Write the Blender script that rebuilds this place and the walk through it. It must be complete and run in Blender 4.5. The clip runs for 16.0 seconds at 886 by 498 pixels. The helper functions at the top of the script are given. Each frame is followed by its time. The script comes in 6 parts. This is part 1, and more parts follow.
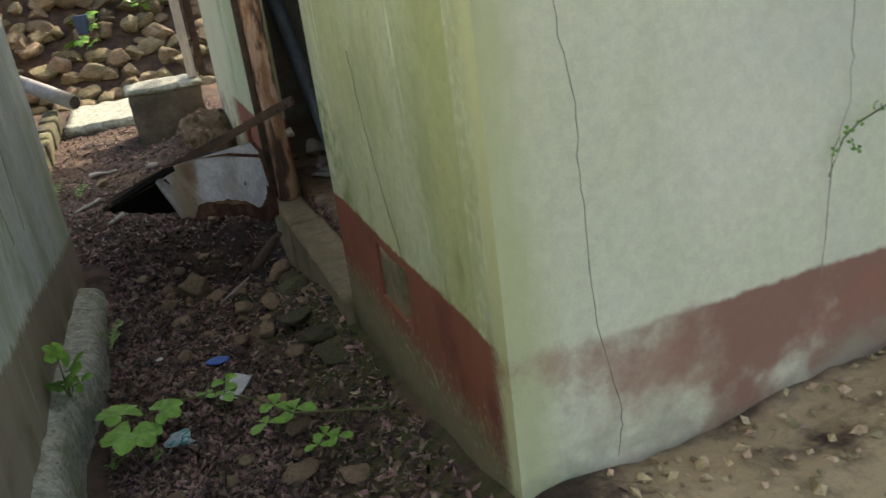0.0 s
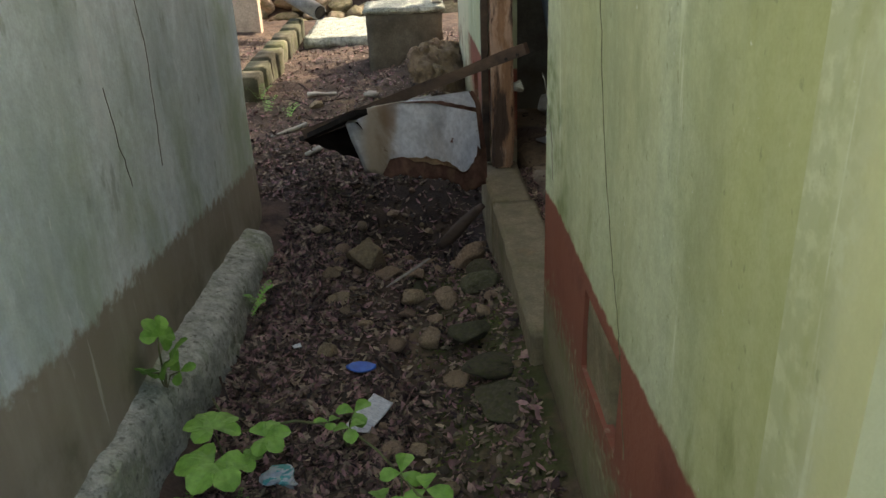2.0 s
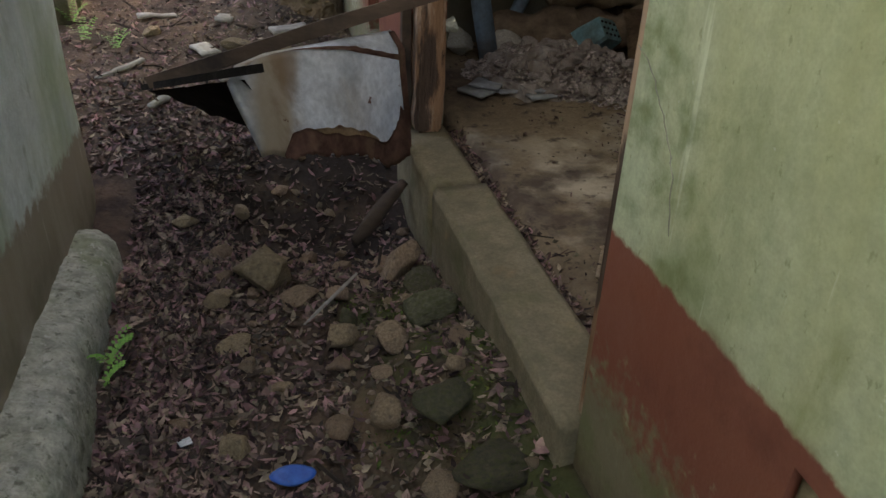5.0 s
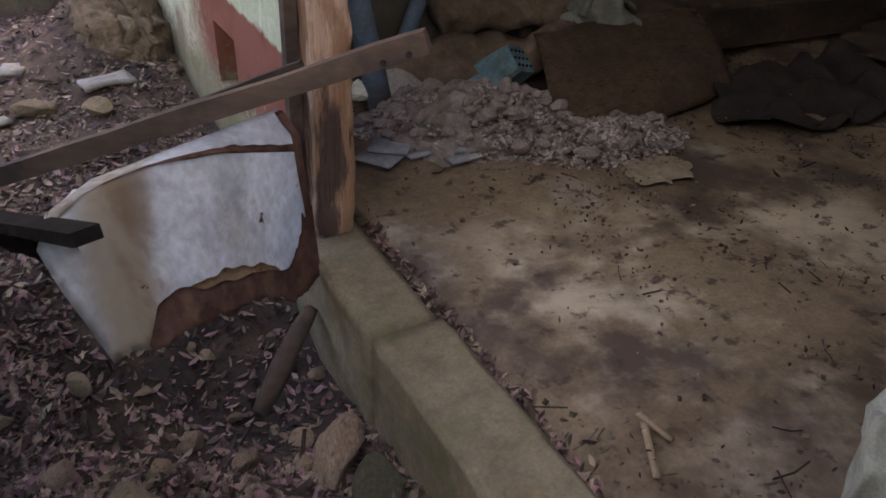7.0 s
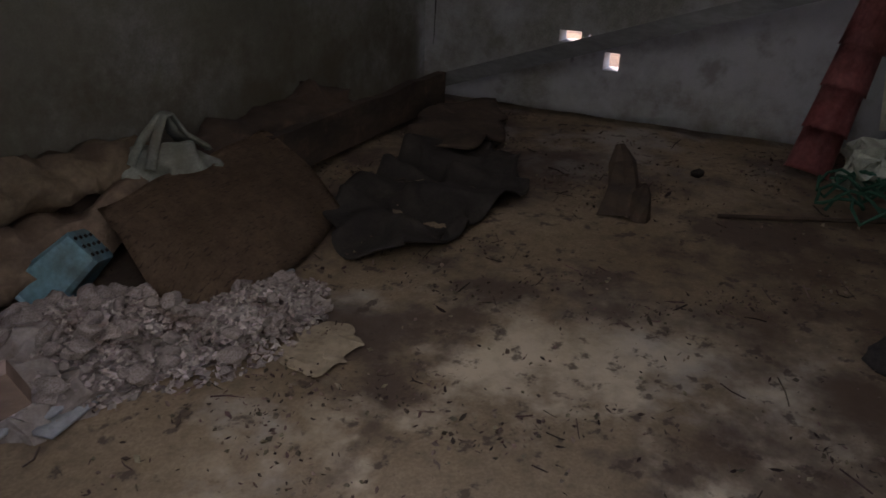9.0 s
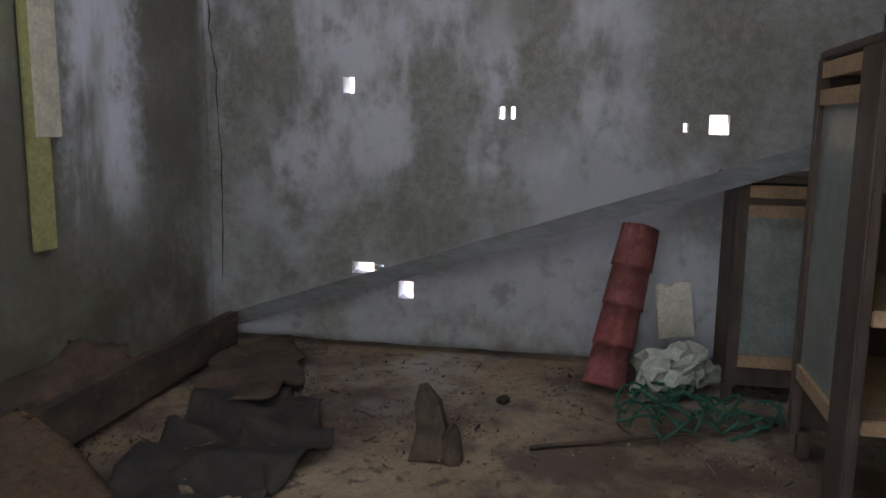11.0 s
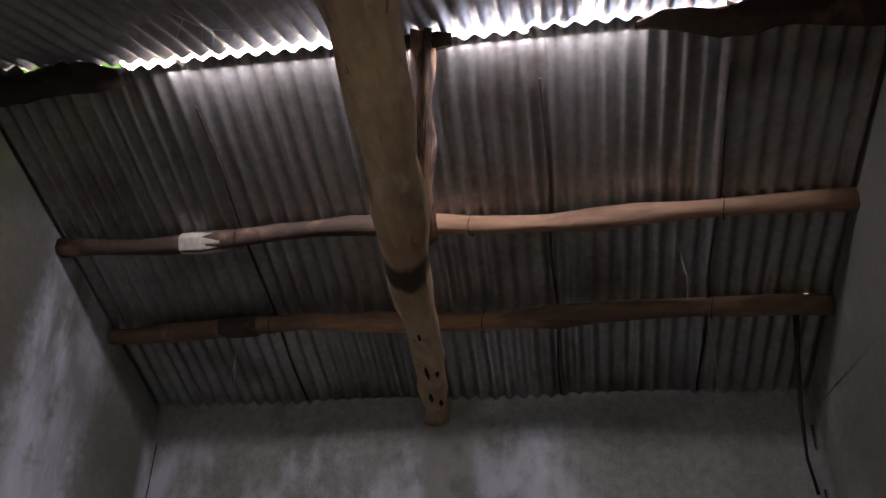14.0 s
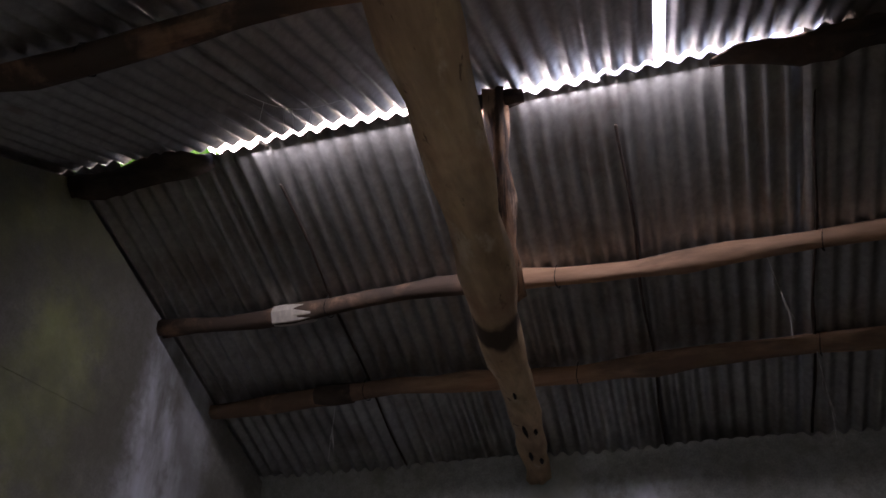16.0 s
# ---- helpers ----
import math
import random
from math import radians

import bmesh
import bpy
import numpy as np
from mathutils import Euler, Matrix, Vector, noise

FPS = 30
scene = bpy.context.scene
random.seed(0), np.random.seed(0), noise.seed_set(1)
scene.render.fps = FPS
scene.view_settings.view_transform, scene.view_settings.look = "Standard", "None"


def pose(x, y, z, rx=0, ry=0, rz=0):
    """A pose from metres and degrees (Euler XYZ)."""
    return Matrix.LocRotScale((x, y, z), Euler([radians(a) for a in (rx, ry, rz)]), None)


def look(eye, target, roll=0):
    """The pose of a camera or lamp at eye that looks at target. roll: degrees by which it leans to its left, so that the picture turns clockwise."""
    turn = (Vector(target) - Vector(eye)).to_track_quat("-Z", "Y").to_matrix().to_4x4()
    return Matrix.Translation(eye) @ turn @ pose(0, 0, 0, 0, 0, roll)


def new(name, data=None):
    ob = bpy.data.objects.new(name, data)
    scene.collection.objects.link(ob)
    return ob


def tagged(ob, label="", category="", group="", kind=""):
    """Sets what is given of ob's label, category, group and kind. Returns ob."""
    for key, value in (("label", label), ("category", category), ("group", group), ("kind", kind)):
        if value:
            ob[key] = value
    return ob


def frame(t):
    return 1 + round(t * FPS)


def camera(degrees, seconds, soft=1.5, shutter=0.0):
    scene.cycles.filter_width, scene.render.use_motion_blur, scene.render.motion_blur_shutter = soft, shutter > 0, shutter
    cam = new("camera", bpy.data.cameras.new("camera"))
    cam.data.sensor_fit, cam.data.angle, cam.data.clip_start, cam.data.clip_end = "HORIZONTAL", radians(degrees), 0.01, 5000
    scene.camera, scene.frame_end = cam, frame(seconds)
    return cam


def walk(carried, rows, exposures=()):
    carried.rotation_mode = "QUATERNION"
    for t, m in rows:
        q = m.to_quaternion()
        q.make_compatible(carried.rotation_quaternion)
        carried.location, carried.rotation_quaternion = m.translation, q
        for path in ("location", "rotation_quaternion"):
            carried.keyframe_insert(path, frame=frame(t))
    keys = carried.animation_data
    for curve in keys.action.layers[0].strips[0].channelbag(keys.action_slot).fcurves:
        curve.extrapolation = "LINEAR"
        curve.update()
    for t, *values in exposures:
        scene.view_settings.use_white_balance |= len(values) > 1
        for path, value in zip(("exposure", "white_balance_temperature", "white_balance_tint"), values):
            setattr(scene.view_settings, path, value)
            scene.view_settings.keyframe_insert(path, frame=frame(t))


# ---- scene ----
cam = camera(58.8, 16.0, shutter=0.15)
EXPOSURES = [(0, 1.4, 7700, 13), (1.5, 1.5, 7700, 13), (3, 1.7, 7900, 13), (5.5, 1.85, 7900, 19), (7, 2.35, 7200, 30), (8, 2.25, 7200, 29), (9, 2.25, 7000, 28), (11.5, 3.9, 6500, 20), (12.5, 3.6, 6600, 24), (13.1, 2.9, 6700, 25), (13.6, 2.9, 6700, 27), (14.5, 3.6, 6900, 33), (15.1, 3.2, 6800, 33), (16, 2.7, 6600, 32)]
PATH = [
    (0, (-0.545, -0.512, 1.575), (0.062, 1.246, 0.838), -7.6),
    (0.5, (-0.485, -0.257, 1.561), (-0.109, 1.562, 0.82), -6.6),
    (1, (-0.394, 0.032, 1.491), (-0.21, 1.874, 0.733), -5.2),
    (1.5, (-0.325, 0.198, 1.49), (-0.265, 2.031, 0.693), -3.8),
    (2, (-0.319, 0.293, 1.47), (-0.271, 2.117, 0.649), -2.5),
    (2.5, (-0.409, 0.531, 1.416), (-0.283, 2.344, 0.581), -1.5),
    (3, (-0.534, 0.746, 1.406), (-0.285, 2.53, 0.537), 0.4),
    (3.2, (-0.548, 0.778, 1.395), (-0.273, 2.554, 0.516), 0.8),
    (5.3, (-0.559, 1.311, 1.369), (-0.051, 2.951, 0.343), 2.3),
    (5.5, (-0.568, 1.41, 1.364), (-0.018, 3.037, 0.339), 2.3),
    (6, (-0.609, 1.625, 1.383), (0.064, 3.201, 0.353), 2.8),
    (6.5, (-0.604, 1.745, 1.395), (0.141, 3.288, 0.365), 2.6),
    (7, (-0.54, 2.019, 1.346), (0.292, 3.516, 0.313), 2.6),
    (7.5, (-0.422, 2.273, 1.347), (0.581, 3.658, 0.309), 2.9),
    (8, (-0.344, 2.412, 1.345), (0.918, 3.615, 0.364), 3.4),
    (8.5, (-0.292, 2.523, 1.274), (1.193, 3.552, 0.415), -0.5),
    (9, (-0.288, 2.625, 1.379), (1.349, 3.425, 0.554), 1.9),
    (9.2, (-0.264, 2.631, 1.381), (1.422, 3.361, 0.591), 1.7),
    (11.3, (-0.09, 2.667, 1.502), (1.861, 3.038, 1.273), 0.4),
    (11.5, (-0.083, 2.66, 1.514), (1.878, 3.024, 1.367), 0.7),
    (12, (-0.066, 2.651, 1.542), (1.902, 2.993, 1.629), 1.6),
    (12.5, (-0.043, 2.638, 1.571), (1.902, 2.97, 1.896), 2.3),
    (13, (-0.037, 2.627, 1.59), (1.85, 2.956, 2.164), 2.4),
    (13.5, (-0.042, 2.627, 1.612), (1.774, 2.951, 2.385), 2.3),
    (14, (-0.032, 2.625, 1.63), (1.716, 2.918, 2.557), 1.3),
    (14.5, (-0.019, 2.628, 1.65), (1.675, 2.892, 2.681), 0.8),
    (15, (-0.019, 2.625, 1.655), (1.641, 2.886, 2.739), 0.6),
    (15.5, (-0.028, 2.626, 1.654), (1.615, 2.957, 2.744), 0.5),
    (16, (-0.035, 2.637, 1.649), (1.602, 3.121, 2.691), 0.3),
]
walk(cam, [(t, look(eye, target, roll)) for t, eye, target, roll in PATH],
     exposures=EXPOSURES)

# ---- world, sun ----
world = bpy.data.worlds.new("sky")
scene.world = world
world.use_nodes = True
wn = world.node_tree.nodes
sky = wn.new("ShaderNodeTexSky")
sky.sky_type, sky.sun_disc = "NISHITA", False
sky.sun_elevation, sky.sun_rotation = radians(40), radians(45)
sky.air_density, sky.dust_density, sky.ozone_density = 1.0, 3.0, 1.0
wn["Background"].inputs["Strength"].default_value = 0.15
world.node_tree.links.new(sky.outputs[0], wn["Background"].inputs["Color"])
sun = new("sun", bpy.data.lights.new("sun", "SUN"))
sun.data.energy, sun.data.angle, sun.data.color = 3.0, radians(0.5), (1.0, 0.95, 0.86)
sun.matrix_world = look((3 * math.sin(radians(45)), 3 * math.cos(radians(45)), 2.52), (0, 0, 0))


def window_light(name, m, wide, tall, watts, colour):
    lamp = new(name, bpy.data.lights.new(name, "AREA"))
    lamp.data.shape, lamp.data.size, lamp.data.size_y, lamp.data.energy, lamp.data.color = "RECTANGLE", wide, tall, watts, colour
    lamp.matrix_world = m
    return lamp


# daylight in the open ridge and in the doorway
window_light("ridge_daylight", look((2.0, 3.15, 3.49), (3.3, 3.15, 2.1)), 1.7, 0.05, 1.4, (0.93, 0.96, 1.0))
window_light("door_daylight", look((0.14, 3.15, 1.45), (0.85, 4.0, 0.33)), 0.9, 1.0, 0.45, (0.95, 0.97, 1.0))

# ---- materials ----


class Nodes:
    """A short hand for shader trees."""

    def __init__(self, name):
        self.m = bpy.data.materials.new(name)
        self.m.use_nodes = True
        self.t = self.m.node_tree
        self.out = self.t.nodes["Principled BSDF"]
        self.co = self.t.nodes.new("ShaderNodeTexCoord").outputs["Object"]

    def link(self, a, b):
        self.t.links.new(a, b)

    def node(self, kind, **vals):
        n = self.t.nodes.new(kind)
        for k, v in vals.items():
            n.inputs[k].default_value = v
        return n

    def noise(self, scale, detail=6, stretch=(1, 1, 1), shift=(0, 0, 0), rough=0.6):
        mp = self.node("ShaderNodeMapping", Scale=stretch, Location=shift)
        self.link(self.co, mp.inputs["Vector"])
        n = self.node("ShaderNodeTexNoise", Scale=scale, Detail=detail, Roughness=rough)
        self.link(mp.outputs[0], n.inputs["Vector"])
        return n.outputs["Fac"]

    def span(self, v, lo, hi, a=0.0, b=1.0):
        n = self.node("ShaderNodeMapRange")
        n.interpolation_type = "SMOOTHSTEP"
        for k, x in zip(("From Min", "From Max", "To Min", "To Max"), (lo, hi, a, b)):
            n.inputs[k].default_value = x
        self.link(v, n.inputs["Value"])
        return n.outputs[0]

    def math(self, op, a, b):
        n = self.t.nodes.new("ShaderNodeMath")
        n.operation = op
        for i, v in enumerate((a, b)):
            if isinstance(v, (int, float)):
                n.inputs[i].default_value = v
            else:
                self.link(v, n.inputs[i])
        return n.outputs[0]

    def mix(self, fac, a, b):
        n = self.t.nodes.new("ShaderNodeMix")
        n.data_type = "RGBA"
        for sock, v in ((n.inputs[0], fac), (n.inputs[6], a), (n.inputs[7], b)):
            if isinstance(v, (int, float)):
                sock.default_value = v
            elif isinstance(v, tuple):
                sock.default_value = (*v, 1)
            else:
                self.link(v, sock)
        return n.outputs[2]

    def axis(self, k):
        """A coordinate; S is the height above a line that falls along the alley."""
        if k == "S":
            return self.math("ADD", self.axis("Z"), self.math("MULTIPLY", self.axis("Y"), 0.13))
        n = self.t.nodes.new("ShaderNodeSeparateXYZ")
        self.link(self.co, n.inputs[0])
        return n.outputs["XYZ".index(k)]


def surface(name, a, b, scale=4.0, rough=0.9, grain=60.0, bump=0.3, layers=(), metal=0.0, stretch=(1, 1, 1), vary=0.0, island=0.0, spec=0.3, depth=0.01, clear=0.0, mottle=0.13, fleck=1.0):
    """A weathered surface: two tones by noise, then layers of (colour, strength, noise scale, low, high, stretch, limits),
    where limits are (axis, from, to, wobble): full at 'to', none at 'from'."""
    n = Nodes(name)
    col = n.mix(n.span(n.noise(scale, 8, stretch), 0.3, 0.7), a, b)
    fine = n.noise(grain, 4, stretch, (3.1, 1.7, 0.4))
    k = n.math("MULTIPLY", n.span(fine, 0.25, 0.75, 1 - 0.16 * fleck, 1 + 0.14 * fleck), n.span(n.noise(grain * 0.22, 5, stretch, (9, 4, 6)), 0.3, 0.7, 1 - mottle, 1 + mottle))
    hs = n.node("ShaderNodeHueSaturation")
    n.link(col, hs.inputs["Color"])
    if vary or island:
        info = n.t.nodes.new("ShaderNodeObjectInfo" if vary else "ShaderNodeNewGeometry")
        rnd = info.outputs["Random" if vary else "Random Per Island"]
        v = vary or island
        k = n.math("MULTIPLY", k, n.span(rnd, 0, 1, 1 - v, 1 + v))
        n.link(n.span(n.math("FRACT", n.math("MULTIPLY", rnd, 7.31), 0.0), 0, 1, 0.5 - 0.06 * v, 0.5 + 0.06 * v), hs.inputs["Hue"])
    n.link(k, hs.inputs["Value"])
    col = hs.outputs[0]
    for i, (c, f, sc, lo, hi, st, *lim) in enumerate(layers):
        m = n.span(n.noise(sc, 7, st, (1.3 * i + 0.7, 2.1 * i, 0.9 * i)), lo, hi, 0, f) if sc else f
        for ax, p, q, wob in lim:
            pos = n.axis(ax)
            if wob:
                pos = n.math("ADD", pos, n.math("MULTIPLY", n.math("SUBTRACT", n.noise(5.0 + 3 * i, 6, (1, 1, 1), (i, 5, 2)), 0.5), wob))
            m = n.math("MULTIPLY", m, n.span(pos, p, q))
        col = n.mix(m, col, c)
    n.link(col, n.out.inputs["Base Color"])
    n.out.inputs["Roughness"].default_value = rough
    n.out.inputs["Metallic"].default_value = metal
    n.out.inputs["Specular IOR Level"].default_value = spec
    n.out.inputs["Coat Weight"].default_value = clear
    if bump:
        h = n.math("ADD", n.math("MULTIPLY", fine, 0.35), n.noise(grain / 5, 6, stretch, (7, 3, 1)))
        bn = n.node("ShaderNodeBump", Strength=bump, Distance=depth)
        n.link(h, bn.inputs["Height"])
        n.link(bn.outputs[0], n.out.inputs["Normal"])
    return n.m


ONE, TALL = (1, 1, 1), (1, 1, 0.12)
MOSS, DIRT, RED, SOOT = (0.13, 0.16, 0.05), (0.13, 0.09, 0.06), (0.25, 0.075, 0.05), (0.05, 0.045, 0.04)


def green_coat(*more):
    """Yellow-green limewash with drips and moss, a red dado and a dirty plinth."""
    return (
        ((0.44, 0.44, 0.19), 0.5, 1.7, 0.46, 0.7, (1, 1, 0.16), *more),
        ((0.40, 0.42, 0.13), 0.6, 2.5, 0.32, 0.6, (1, 1, 0.2), ("Y", 1.3, 0.98, 0.2), *more),
        ((0.30, 0.33, 0.18), 0.7, 3.6, 0.48, 0.68, (1, 1, 0.4), *more),
        ((0.26, 0.28, 0.15), 0.6, 60.0, 0.62, 0.7, (1, 1, 0.6), *more),
        ((0.74, 0.79, 0.62), 0.75, 20.0, 0.615, 0.68, (1, 1, 0.06), *more),
        ((0.70, 0.74, 0.62), 0.7, 45.0, 0.68, 0.74, ONE, *more),
        ((0.17, 0.22, 0.09), 0.85, 6.0, 0.42, 0.62, ONE, ("Y", 1.75, 2.1, 0.3), ("Z", 1.25, 1.0, 0.4), ("Y", 2.4, 2.3, 0), *more),
        ((0.24, 0.26, 0.11), 0.7, 9.0, 0.56, 0.72, (1, 1, 0.3), ("Z", 1.15, 0.85, 0.3), *more),
        ((0.62, 0.60, 0.44), 0.85, 3.0, 0.3, 0.5, ONE, ("Y", 4.6, 4.9, 0.25), *more),
        (RED, 0.96, 0, 0, 0, ONE, ("Z", 0.775, 0.762, 0.03), ("Z", 0.34, 0.52, 0.6), ("Y", 5.0, 4.6, 0.5), *more),
        ((0.15, 0.05, 0.038), 0.7, 4.0, 0.5, 0.7, ONE, ("Z", 0.79, 0.77, 0.0), *more),
        ((0.22, 0.19, 0.12), 0.95, 0, 0, 0, ONE, ("Z", 0.56, 0.40, 0.4), *more),
        ((0.17, 0.18, 0.08), 0.7, 7.0, 0.45, 0.65, ONE, ("Z", 0.55, 0.40, 0.3), *more),
        (DIRT, 0.8, 0, 0, 0, ONE, ("Z", 0.36, 0.2, 0.2), *more))


EDGE = (("X", 0.012, 0.004, 0), ("Y", 0.79, 0.86, 0.07))
green_plaster = surface("green_plaster", (0.43, 0.49, 0.32), (0.54, 0.60, 0.43), 1.6, 0.85, 170, 0.3, green_coat(), mottle=0.1, fleck=0.55)
white_plaster = surface("white_plaster", (0.69, 0.70, 0.47), (0.77, 0.77, 0.57), 1.3, 0.85, 200, 0.18, (
    ((0.50, 0.54, 0.33), 0.55, 2.0, 0.5, 0.75, TALL),
    ((0.52, 0.54, 0.50), 0.5, 1.1, 0.48, 0.75, ONE),
    ((0.50, 0.53, 0.24), 0.7, 3.0, 0.35, 0.6, TALL, ("X", 0.16, 0.03, 0.1)),
    (RED, 0.85, 3.0, 0.3, 0.5, ONE, ("Z", 0.765, 0.748, 0.04), ("X", 0.05, 0.6, 0.5)),
    ((0.36, 0.16, 0.11), 0.6, 4.0, 0.45, 0.6, ONE, ("Z", 0.78, 0.74, 0.06), ("Z", 0.5, 0.62, 0.2)),
    ((0.38, 0.34, 0.25), 0.75, 5.0, 0.42, 0.62, ONE, ("Z", 0.66, 0.42, 0.3)),
    ((0.33, 0.36, 0.20), 0.6, 4.0, 0.45, 0.65, ONE, ("Z", 0.60, 0.42, 0.2)),
    ((0.49, 0.54, 0.36), 1.0, 0, 0, 0, ONE, *EDGE), ((0.66, 0.71, 0.50), 0.8, 36.0, 0.45, 0.62, ONE, *EDGE),
    ((0.42, 0.45, 0.26), 0.7, 21.0, 0.5, 0.66, (1, 1, 0.5), *EDGE), *green_coat(*EDGE)), mottle=0.05, fleck=0.35)
blue_plaster = surface("blue_plaster", (0.60, 0.69, 0.71), (0.78, 0.86, 0.88), 1.3, 0.85, 130, 0.3, (
    ((0.40, 0.49, 0.46), 0.75, 1.4, 0.44, 0.66, (1, 1, 0.6)),
    ((0.80, 0.85, 0.86), 0.65, 6.0, 0.52, 0.72, (1, 1, 0.10)),
    ((0.33, 0.41, 0.37), 0.65, 4.0, 0.52, 0.68, (1, 1, 0.22)),
    ((0.84, 0.88, 0.88), 0.7, 26.0, 0.62, 0.72, (1, 1, 0.25)),
    ((0.30, 0.36, 0.33), 0.6, 11.0, 0.60, 0.70, (1, 1, 0.5)),
    ((0.36, 0.47, 0.28), 0.75, 2.0, 0.34, 0.62, ONE, ("Y", 2.8, 3.6, 0.4)),
    ((0.35, 0.46, 0.30), 0.6, 2.4, 0.42, 0.62, (1, 1, 0.4), ("S", 1.5, 1.0, 0.3)),
    ((0.30, 0.26, 0.20), 0.97, 0, 0, 0, ONE, ("S", 0.915, 0.875, 0.12)),
    ((0.38, 0.35, 0.28), 0.7, 6.0, 0.45, 0.65, (1, 1, 0.2), ("S", 0.9, 0.86, 0.12)),
    ((0.58, 0.57, 0.50), 0.6, 30.0, 0.64, 0.70, (1, 1, 0.08), ("S", 0.9, 0.86, 0.12)),
    ((0.15, 0.14, 0.09), 0.75, 4.0, 0.42, 0.68, ONE, ("S", 0.85, 0.66, 0.1))), mottle=0.1, fleck=0.5)
room_plaster = surface("room_plaster", (0.21, 0.21, 0.19), (0.29, 0.29, 0.275), 1.6, 0.92, 110, 0.3, (
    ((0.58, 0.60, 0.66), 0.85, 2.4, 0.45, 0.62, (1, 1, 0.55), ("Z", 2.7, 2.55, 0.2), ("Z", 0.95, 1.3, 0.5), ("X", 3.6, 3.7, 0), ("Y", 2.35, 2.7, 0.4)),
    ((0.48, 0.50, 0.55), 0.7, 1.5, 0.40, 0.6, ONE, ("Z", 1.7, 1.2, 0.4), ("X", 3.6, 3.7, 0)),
    # shadow of the tie beam on the far wall, painted in
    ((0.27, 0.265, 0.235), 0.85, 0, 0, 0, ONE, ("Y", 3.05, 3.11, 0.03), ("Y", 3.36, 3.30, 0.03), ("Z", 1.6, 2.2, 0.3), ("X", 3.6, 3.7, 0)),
    # streak of light on the north wall, painted pale blue here and below
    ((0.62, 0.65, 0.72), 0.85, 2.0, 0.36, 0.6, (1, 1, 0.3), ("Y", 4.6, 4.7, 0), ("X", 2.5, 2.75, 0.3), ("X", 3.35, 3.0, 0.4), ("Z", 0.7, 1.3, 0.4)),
    ((0.40, 0.45, 0.15), 0.6, 2.0, 0.4, 0.6, ONE, ("Y", 4.6, 4.7, 0), ("X", 2.5, 2.3, 0.3), ("Z", 1.5, 2.0, 0.3)),
    # side walls given a darker colour to stand for their weaker light
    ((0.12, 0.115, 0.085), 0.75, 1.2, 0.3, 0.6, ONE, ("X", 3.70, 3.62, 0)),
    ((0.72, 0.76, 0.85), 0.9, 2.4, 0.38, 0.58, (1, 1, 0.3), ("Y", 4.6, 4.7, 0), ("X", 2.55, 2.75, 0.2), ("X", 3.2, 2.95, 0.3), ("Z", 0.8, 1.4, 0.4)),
    ((0.15, 0.14, 0.11), 0.6, 5.5, 0.54, 0.72, ONE),
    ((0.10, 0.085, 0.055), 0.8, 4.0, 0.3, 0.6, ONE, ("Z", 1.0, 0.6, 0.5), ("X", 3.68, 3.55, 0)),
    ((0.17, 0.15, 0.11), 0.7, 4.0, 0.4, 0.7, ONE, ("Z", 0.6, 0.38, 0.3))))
cream_plaster = surface("cream_plaster", (0.55, 0.44, 0.33), (0.45, 0.33, 0.24), 3.0, 0.9, 60, 0.3)
concrete = surface("concrete", (0.18, 0.15, 0.095), (0.27, 0.225, 0.15), 5.0, 0.9, 120, 0.4, (
    ((0.12, 0.12, 0.05), 0.7, 6.0, 0.5, 0.75, ONE), ((0.33, 0.2, 0.1), 0.35, 8.0, 0.6, 0.75, ONE)))
pale_concrete = surface("pale_concrete", (0.34, 0.36, 0.29), (0.50, 0.52, 0.45), 14.0, 0.95, 120, 1.0, (
    ((0.22, 0.27, 0.14), 0.7, 5.0, 0.5, 0.72, ONE), ((0.15, 0.16, 0.12), 0.8, 48.0, 0.56, 0.66, ONE), ((0.62, 0.64, 0.57), 0.7, 36.0, 0.60, 0.68, (1.3, 1, 1))), depth=0.03, mottle=0.25)
block_concrete = surface("block_concrete", (0.09, 0.078, 0.06), (0.15, 0.13, 0.10), 5.0, 0.95, 90, 0.5, ((SOOT, 0.6, 3.0, 0.5, 0.7, ONE),))
floor_concrete = surface("floor_concrete", (0.205, 0.15, 0.095), (0.295, 0.225, 0.15), 2.2, 0.9, 110, 0.35, (
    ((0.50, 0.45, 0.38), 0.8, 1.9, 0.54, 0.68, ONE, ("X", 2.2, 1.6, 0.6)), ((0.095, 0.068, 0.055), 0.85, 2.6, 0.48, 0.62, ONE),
    ((0.07, 0.05, 0.042), 0.85, 1.5, 0.42, 0.6, ONE, ("Y", 3.3, 3.7, 0.5), ("X", 1.0, 1.5, 0.5)),
    ((0.38, 0.36, 0.34), 0.6, 2.0, 0.45, 0.65, ONE, ("X", 2.6, 3.1, 0.4)),
    # pale dust, brightened further for the pool of daylight inside the door
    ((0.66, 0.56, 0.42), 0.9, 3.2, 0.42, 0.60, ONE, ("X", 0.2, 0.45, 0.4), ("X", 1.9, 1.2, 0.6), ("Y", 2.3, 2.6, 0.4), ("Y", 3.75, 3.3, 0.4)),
    # reddish soil, deepened in colour to dim the floor's south side
    ((0.10, 0.065, 0.045), 0.85, 4.0, 0.36, 0.6, ONE, ("Y", 2.95, 2.5, 0.4)),
    ((0.075, 0.055, 0.045), 0.8, 17.0, 0.57, 0.66, ONE)))
